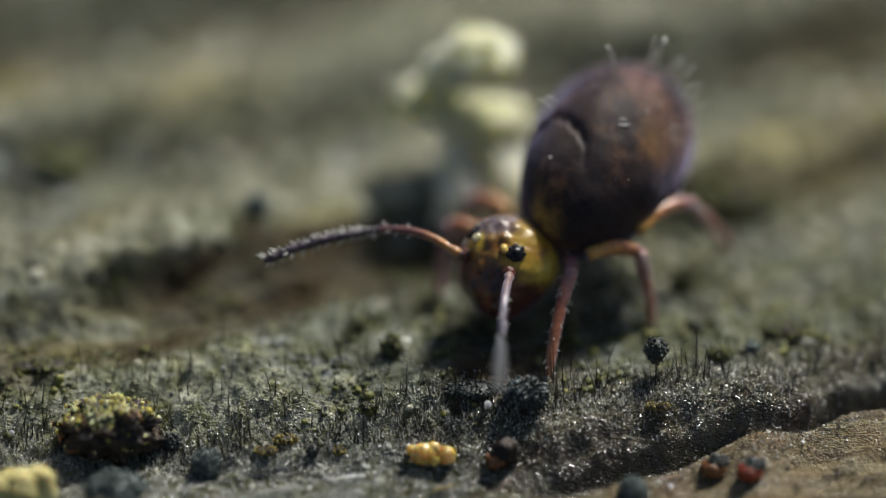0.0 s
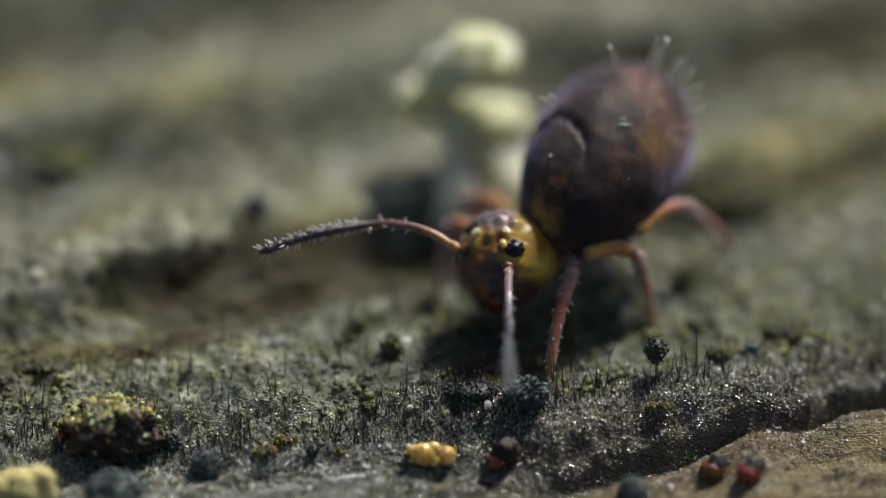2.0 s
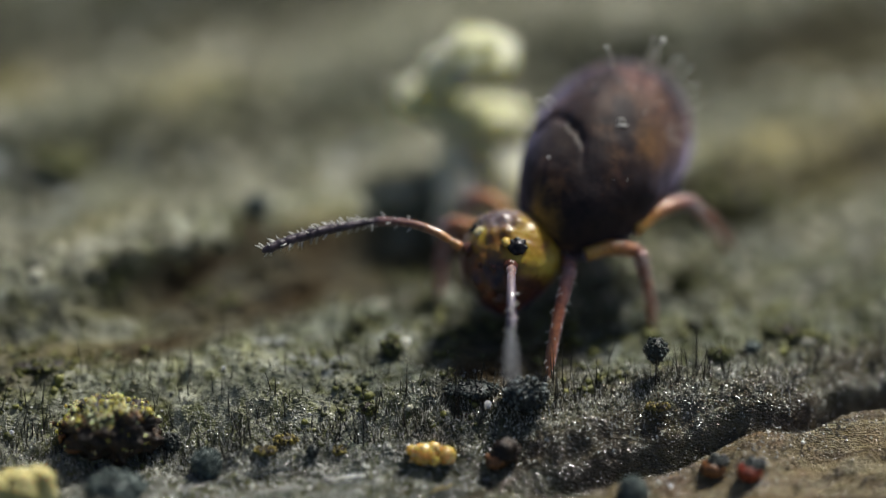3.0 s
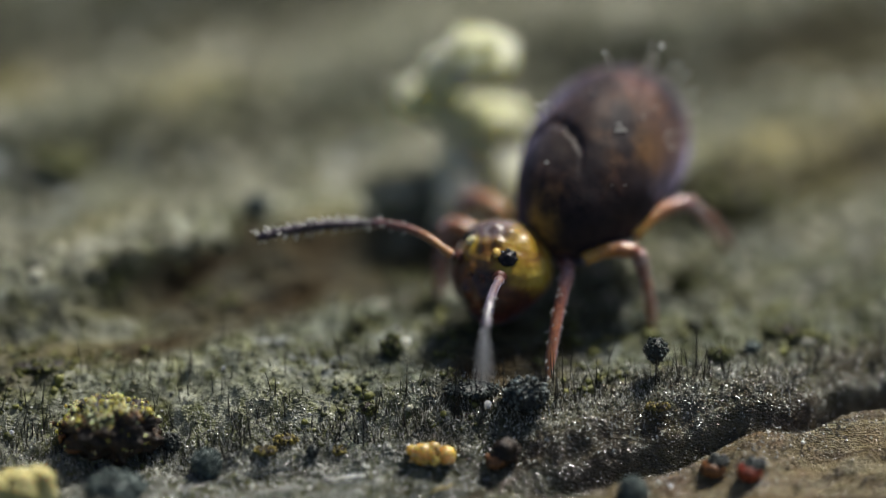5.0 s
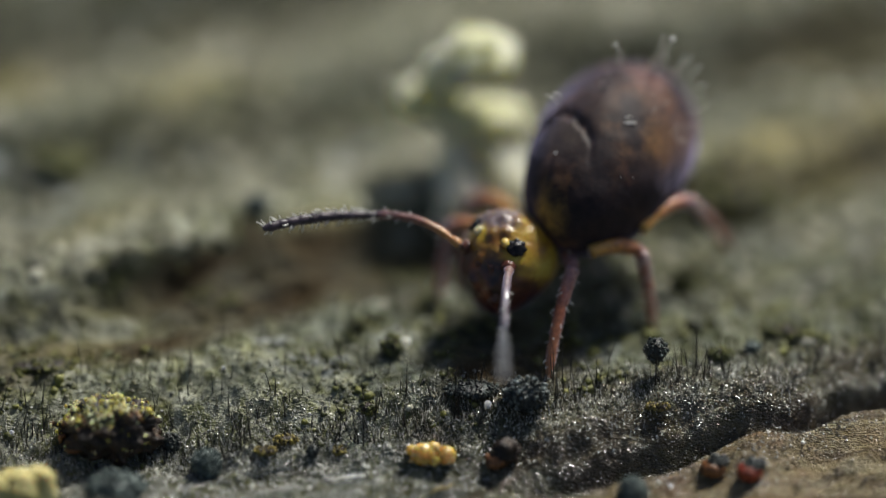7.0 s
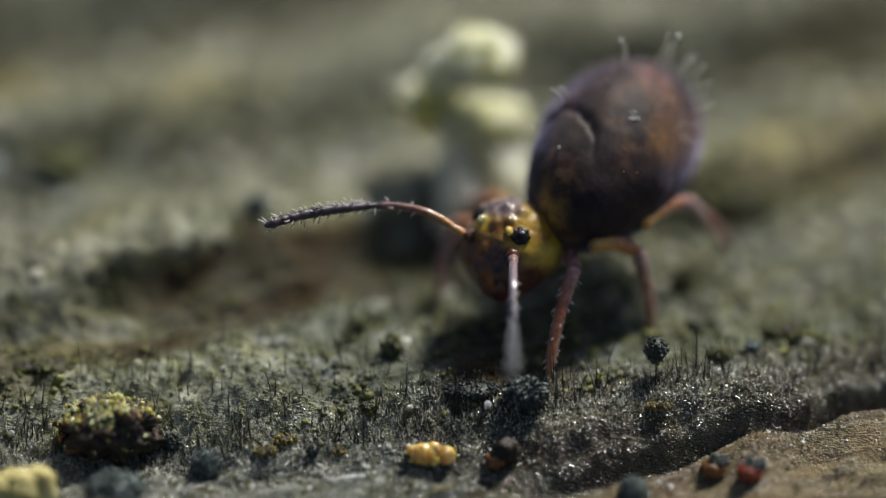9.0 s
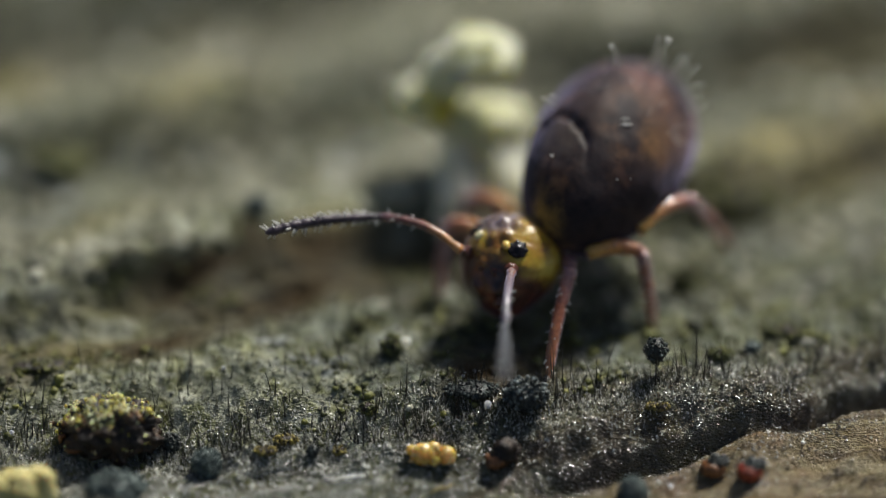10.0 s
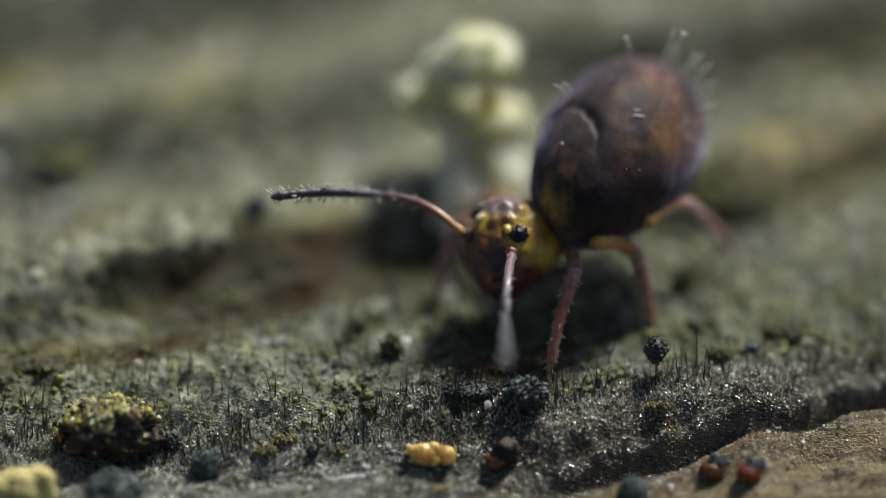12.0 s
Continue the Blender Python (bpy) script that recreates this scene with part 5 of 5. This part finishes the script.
def speckled(low, high):
    return lambda x, y, rng: (y > low) & (y < high) & (y > fuzz_line(x) - 0.1) & (wood(x, y)[2] < 0.35) & (patches(x, y, "moss") < 0.3) & (patches(x, y, "ochre") < 0.35 + 0.4 * rng.uniform(0, 1, len(x))) & (rng.uniform(-1, 0.8, len(x)) < vnoise(x * 2.3, y * 2.3, 23))


at, rng = scatter_over(11000, 53, (-3.0, 0.3), (3.0, 4.2), speckled(0.3, 4.2))
v, f = grains(at, rng.gamma(3.0, 0.0055, len(at)) * (1 + 0.15 * np.clip(at[:, 1], 0, 3)), rng)
tagged(sheet("lichen_grains", v, f, GRANULE), "pale and dark lichen grains on the wood", "lichen", kind="stuff")
at, rng = scatter_over(2000, 56, (-2.8, -1.2), (2.8, 0.4), speckled(-1.2, 0.4))
v, f = grains(at, rng.gamma(3.0, 0.0024, len(at)), rng)
tagged(sheet("field_grains", v, f, GRANULE), "tiny pale and dark grains between the fuzz", "lichen", kind="stuff")
at, rng = scatter_over(48000, 54, (-2.7, -1.5), (2.8, 0.2), lambda x, y, rng: (y < fuzz_line(x) + 0.35 * rng.uniform(0, 1, len(x)) ** 2) & (rng.uniform(-1.3, 0.9, len(x)) < vnoise((x * GRAIN_C + y * GRAIN_S) * 2.5, (y * GRAIN_C - x * GRAIN_S) * 14, 24) - 0.75 * wood(x, y)[1] - 0.5 * step(0.2, 0.45, groove_line(x) - y) + 0.5 * step(0.2, -1.0, x)))
size = rng.gamma(3.0, 0.0011, len(at))
at[:, 2] += 0.45 * size + 0.001
grey = at[:, 0] + 0.5 * vnoise(at[:, 0] * 3, at[:, 1] * 3, 28) < 0.25
for mine, material, label in ((~grey, GLINT, "fine dark glistening grit on damp wood"), (grey, GREY_GRIT, "fine grey glistening grit on damp wood")):
    v, f = grains(at[mine], size[mine], rng, 0.40)
    tagged(sheet("grit", v, f, material, None, "", False), label, "grit", kind="stuff")


# ---- what moves ----
def aim(p, q):
    """A pose at p with its x axis towards q."""
    x = (q - p).normalized()
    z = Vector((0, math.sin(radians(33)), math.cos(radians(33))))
    z = (z - x * z.dot(x)).normalized()
    y = z.cross(x)
    m = Matrix((x, y, z)).transposed().to_4x4()
    m.translation = p
    return m


def leg_rows(body_rows, hip, knee, foot):
    """Poses of a thigh and a shin while the foot stays where it stands."""
    hip, knee, foot = [(Vector(p) - ROOT) * MM for p in (hip, knee, foot)]
    own = body_rows[0][1].inverted() @ hip
    l1, l2 = (knee - hip).length, (foot - knee).length
    thigh, shin = [], []
    for t, m in body_rows:
        h = m @ own
        d = foot - h
        n = d.normalized()
        a = (l1 * l1 - l2 * l2 + d.length_squared) / (2 * d.length)
        out = knee - h
        out = (out - n * out.dot(n)).normalized()
        k = h + n * a + out * math.sqrt(max(0.0, l1 * l1 - a * a))
        up = aim(h, k)
        thigh.append((t, up))
        shin.append((t, aim(k, foot)))
    return thigh, shin


def motions():
    body_rows = [
        (0.0, mm(-0.0195, -0.1708, 0.7140, 0.00, -0.00, 0.00)),
        (0.5, mm(-0.0125, -0.2004, 0.7391, -1.03, 0.60, -0.23)),
        (1.0, mm(-0.0100, -0.1937, 0.7340, -0.91, 1.10, -0.31)),
        (1.5, mm(-0.0021, -0.1920, 0.7424, -2.55, 1.70, -0.24)),
        (2.0, mm(-0.0199, -0.1875, 0.7245, -0.59, 0.78, -0.34)),
        (2.5, mm(-0.0257, -0.1998, 0.7248, -1.00, 1.09, -0.63)),
        (3.0, mm(-0.0304, -0.1537, 0.7086, 0.92, 0.26, 0.16)),
        (5.0, mm(-0.0409, -0.1340, 0.6631, 0.97, 0.40, 0.18)),
        (5.5, mm(-0.0410, -0.1543, 0.6824, 0.88, 1.29, 0.86)),
        (6.0, mm(-0.0215, -0.1533, 0.6851, -0.63, 0.90, -0.02)),
        (6.5, mm(-0.0078, -0.1678, 0.7158, -0.79, 1.87, 0.61)),
        (7.0, mm(0.0006, -0.1716, 0.7257, -0.73, 1.92, 0.25)),
        (9.0, mm(0.0200, -0.1836, 0.7551, -2.01, 2.65, -0.67)),
        (9.5, mm(0.0018, -0.1624, 0.7307, 0.34, 1.20, 0.22)),
        (10.0, mm(-0.0076, -0.1568, 0.7169, 0.98, 0.64, -0.63)),
        (10.5, mm(-0.0194, -0.1500, 0.6944, 0.78, 1.26, 0.19)),
        (11.0, mm(0.0029, -0.1682, 0.7163, -1.22, 1.29, -0.49)),
        (11.5, mm(0.0222, -0.1794, 0.7451, -1.45, 1.64, -1.24)),
        (12.0, mm(0.0401, -0.1975, 0.7765, -2.85, 3.12, -1.55))]
    walk(abdomen, body_rows)
    walk(head, [
        (0.0, mm(-0.5625, -0.7403, 0.3879, 0.00, -0.00, 0.00)),
        (0.5, mm(-0.5583, -0.7240, 0.4158, -0.42, -0.21, -0.22)),
        (1.0, mm(-0.5644, -0.7177, 0.4250, 0.47, -0.02, 0.06)),
        (1.5, mm(-0.5634, -0.7015, 0.4525, 0.33, 0.23, 0.39)),
        (2.0, mm(-0.5710, -0.7250, 0.4121, 0.37, 0.39, 0.52)),
        (2.5, mm(-0.5742, -0.7170, 0.4410, 0.00, -0.34, 0.34)),
        (3.0, mm(-0.5491, -0.7191, 0.4118, -1.25, -0.73, -0.56)),
        (5.0, mm(-0.5976, -0.7294, 0.3511, -0.21, 0.99, -4.57)),
        (5.5, mm(-0.5909, -0.7219, 0.3497, -0.82, 1.18, -5.35)),
        (6.0, mm(-0.5828, -0.7149, 0.3731, -0.93, 1.28, -4.05)),
        (6.5, mm(-0.5702, -0.7174, 0.4010, -0.50, 2.88, -2.21)),
        (7.0, mm(-0.5651, -0.7132, 0.4090, 0.08, 3.20, -1.50)),
        (9.0, mm(-0.5425, -0.6928, 0.4703, -0.32, 2.29, -0.99)),
        (9.5, mm(-0.5332, -0.7096, 0.4109, -1.12, -0.86, -1.39)),
        (10.0, mm(-0.5439, -0.7216, 0.3907, -1.64, -1.41, -0.89)),
        (10.5, mm(-0.5540, -0.7313, 0.3793, -1.28, -0.78, 0.32)),
        (11.0, mm(-0.5487, -0.7094, 0.4021, -1.41, -1.84, 0.15)),
        (11.5, mm(-0.5448, -0.6893, 0.4179, -0.98, -0.51, -0.49)),
        (12.0, mm(-0.5488, -0.6654, 0.4634, -0.96, 1.59, -0.84))])
    walk(antenna_out, [
        (0.0, mm(-0.8295, -0.8485, 0.5518, 31.31, -3.64, 156.88)),
        (0.5, mm(-0.8263, -0.8300, 0.5795, 31.79, -3.81, 159.75)),
        (1.0, mm(-0.8314, -0.8275, 0.5879, 31.66, -3.54, 159.07)),
        (1.5, mm(-0.8290, -0.8124, 0.6168, 31.89, -4.34, 159.95)),
        (2.0, mm(-0.8359, -0.8367, 0.5771, 32.79, -7.94, 163.02)),
        (2.5, mm(-0.8415, -0.8268, 0.6033, 32.75, -6.32, 165.10)),
        (3.0, mm(-0.8192, -0.8211, 0.5746, 33.78, -12.18, 167.58)),
        (5.0, mm(-0.8694, -0.8156, 0.5199, 31.63, -8.40, 154.00)),
        (5.5, mm(-0.8632, -0.8027, 0.5205, 32.02, -9.36, 155.13)),
        (6.0, mm(-0.8528, -0.8015, 0.5446, 31.70, -8.54, 154.26)),
        (6.5, mm(-0.8325, -0.8141, 0.5790, 32.16, -8.50, 157.15)),
        (7.0, mm(-0.8252, -0.8149, 0.5874, 32.71, -10.04, 159.00)),
        (9.0, mm(-0.8045, -0.7956, 0.6453, 34.06, -13.85, 167.03)),
        (9.5, mm(-0.8051, -0.8080, 0.5728, 33.16, -11.59, 160.24)),
        (10.0, mm(-0.8165, -0.8208, 0.5510, 33.12, -12.54, 158.10)),
        (10.5, mm(-0.8226, -0.8373, 0.5420, 32.84, -12.39, 156.19)),
        (11.0, mm(-0.8206, -0.8143, 0.5600, 31.61, -9.16, 153.01)),
        (11.5, mm(-0.8141, -0.7924, 0.5813, 31.73, -10.05, 152.59)),
        (12.0, mm(-0.8126, -0.7670, 0.6364, 32.56, -12.62, 153.94))])
    walk(tip_out, [
        (0.0, mm(-1.2930, -0.6506, 0.5838, 32.51, 6.48, -162.43)),
        (0.5, mm(-1.2990, -0.6555, 0.6131, 32.58, 6.88, -162.53)),
        (1.0, mm(-1.3022, -0.6475, 0.6191, 32.49, 6.44, -162.35)),
        (1.5, mm(-1.3020, -0.6397, 0.6550, 32.16, 4.66, -161.64)),
        (2.0, mm(-1.3142, -0.6907, 0.6469, 32.03, 4.05, -161.24)),
        (2.5, mm(-1.3266, -0.6977, 0.6589, 33.46, 11.09, -164.88)),
        (3.0, mm(-1.3013, -0.7149, 0.6811, 32.20, 5.14, -161.41)),
        (5.0, mm(-1.3184, -0.5966, 0.5937, 32.02, -1.33, -165.15)),
        (5.5, mm(-1.3152, -0.5932, 0.6027, 32.00, -1.65, -165.15)),
        (6.0, mm(-1.3027, -0.5847, 0.6196, 32.17, -1.23, -166.33)),
        (6.5, mm(-1.2927, -0.6202, 0.6536, 31.80, -2.13, -163.85)),
        (7.0, mm(-1.2895, -0.6367, 0.6754, 31.58, -3.12, -162.76)),
        (9.0, mm(-1.2823, -0.6855, 0.7662, 31.55, -0.49, -161.26)),
        (9.5, mm(-1.2706, -0.6407, 0.6743, 31.63, -0.23, -161.69)),
        (10.0, mm(-1.2739, -0.6369, 0.6607, 31.64, -2.18, -162.73)),
        (10.5, mm(-1.2739, -0.6382, 0.6503, 31.73, -3.94, -164.06)),
        (11.0, mm(-1.2648, -0.5880, 0.6404, 32.11, -2.76, -166.48)),
        (11.5, mm(-1.2555, -0.5635, 0.6694, 31.93, -4.82, -165.72)),
        (12.0, mm(-1.2553, -0.5505, 0.7467, 31.17, -10.62, -161.84))])
    walk(antenna_front, [
        (0.0, mm(-0.5523, -0.9784, 0.4987, 4.16, 8.78, -95.72)),
        (0.5, mm(-0.5494, -0.9612, 0.5284, 3.46, 10.17, -94.64)),
        (1.0, mm(-0.5541, -0.9567, 0.5339, 2.66, 12.76, -93.41)),
        (1.5, mm(-0.5512, -0.9401, 0.5619, 1.77, 11.96, -92.31)),
        (2.0, mm(-0.5579, -0.9637, 0.5213, 0.34, 11.85, -90.45)),
        (2.5, mm(-0.5633, -0.9550, 0.5519, -1.24, 12.24, -88.40)),
        (3.0, mm(-0.5428, -0.9547, 0.5279, 0.31, 9.11, -90.43)),
        (5.0, mm(-0.6044, -0.9672, 0.4626, 6.49, 1.24, -99.95)),
        (5.5, mm(-0.6005, -0.9585, 0.4637, 6.11, 1.52, -99.32)),
        (6.0, mm(-0.5868, -0.9514, 0.4875, 5.81, 2.22, -98.78)),
        (6.5, mm(-0.5635, -0.9549, 0.5132, 3.04, 5.06, -94.41)),
        (7.0, mm(-0.5550, -0.9518, 0.5187, 2.83, 7.34, -93.97)),
        (9.0, mm(-0.5320, -0.9304, 0.5820, 0.45, 9.55, -90.61)),
        (9.5, mm(-0.5305, -0.9455, 0.5265, 4.09, 3.51, -96.06)),
        (10.0, mm(-0.5403, -0.9564, 0.5085, 3.08, 3.06, -94.59)),
        (10.5, mm(-0.5441, -0.9668, 0.4956, 1.61, 2.83, -92.40)),
        (11.0, mm(-0.5416, -0.9447, 0.5191, 1.84, 4.73, -92.67)),
        (11.5, mm(-0.5376, -0.9255, 0.5329, 2.65, 5.29, -93.82)),
        (12.0, mm(-0.5389, -0.9018, 0.5779, 3.33, 6.44, -94.74))])
    walk(tip_front, [
        (0.0, mm(-0.6021, -1.4750, 0.4216, 0.74, -6.92, -91.22)),
        (0.5, mm(-0.5897, -1.4567, 0.4392, 0.59, -5.68, -90.96)),
        (1.0, mm(-0.5834, -1.4483, 0.4223, 0.59, -6.29, -90.97)),
        (1.5, mm(-0.5711, -1.4337, 0.4572, 0.11, -6.25, -90.19)),
        (2.0, mm(-0.5618, -1.4579, 0.4176, 0.12, -6.62, -90.20)),
        (2.5, mm(-0.5495, -1.4484, 0.4448, -0.19, -6.86, -89.68)),
        (3.0, mm(-0.5465, -1.4534, 0.4479, 0.30, -8.08, -90.50)),
        (5.0, mm(-0.6917, -1.4645, 0.4516, 0.50, -7.79, -90.84)),
        (5.5, mm(-0.6823, -1.4566, 0.4502, 0.67, -7.77, -91.12)),
        (6.0, mm(-0.6639, -1.4501, 0.4680, 0.53, -7.76, -90.87)),
        (6.5, mm(-0.6021, -1.4565, 0.4687, 0.41, -8.05, -90.69)),
        (7.0, mm(-0.5897, -1.4514, 0.4542, 0.26, -8.36, -90.44)),
        (9.0, mm(-0.5373, -1.4284, 0.4982, 0.30, -6.79, -90.50)),
        (9.5, mm(-0.5837, -1.4468, 0.4955, 1.07, -8.59, -91.79)),
        (10.0, mm(-0.5806, -1.4591, 0.4816, 0.43, -7.45, -90.72)),
        (10.5, mm(-0.5652, -1.4707, 0.4706, -0.04, -8.08, -89.93)),
        (11.0, mm(-0.5651, -1.4474, 0.4775, -0.36, -8.32, -89.40)),
        (11.5, mm(-0.5712, -1.4273, 0.4863, -0.36, -8.89, -89.39)),
        (12.0, mm(-0.5804, -1.4019, 0.5212, -0.05, -8.25, -89.91))])
    for (upper, lower), leg in zip(legs, LEGS):
        thigh, shin = leg_rows(body_rows, *leg)
        walk(upper, thigh)
        walk(lower, shin)
    walk(mite, [(t, mm(*at)) for t, at in (
        (0.0, (0.091, 1.638, 0.429)), (7.2, (0.071, 1.631, 0.418)), (8.2, (-0.058, 1.552, 0.406)), (8.8, (-0.087, 1.410, 0.518)), (9.5, (-0.042, 1.343, 0.616)), (10.0, (-0.010, 1.335, 0.640)),
        (10.5, (0.061, 1.332, 0.691)), (11.0, (0.115, 1.302, 0.718)), (11.5, (0.192, 1.261, 0.747)), (12.0, (0.259, 1.240, 0.752)))])


motions()
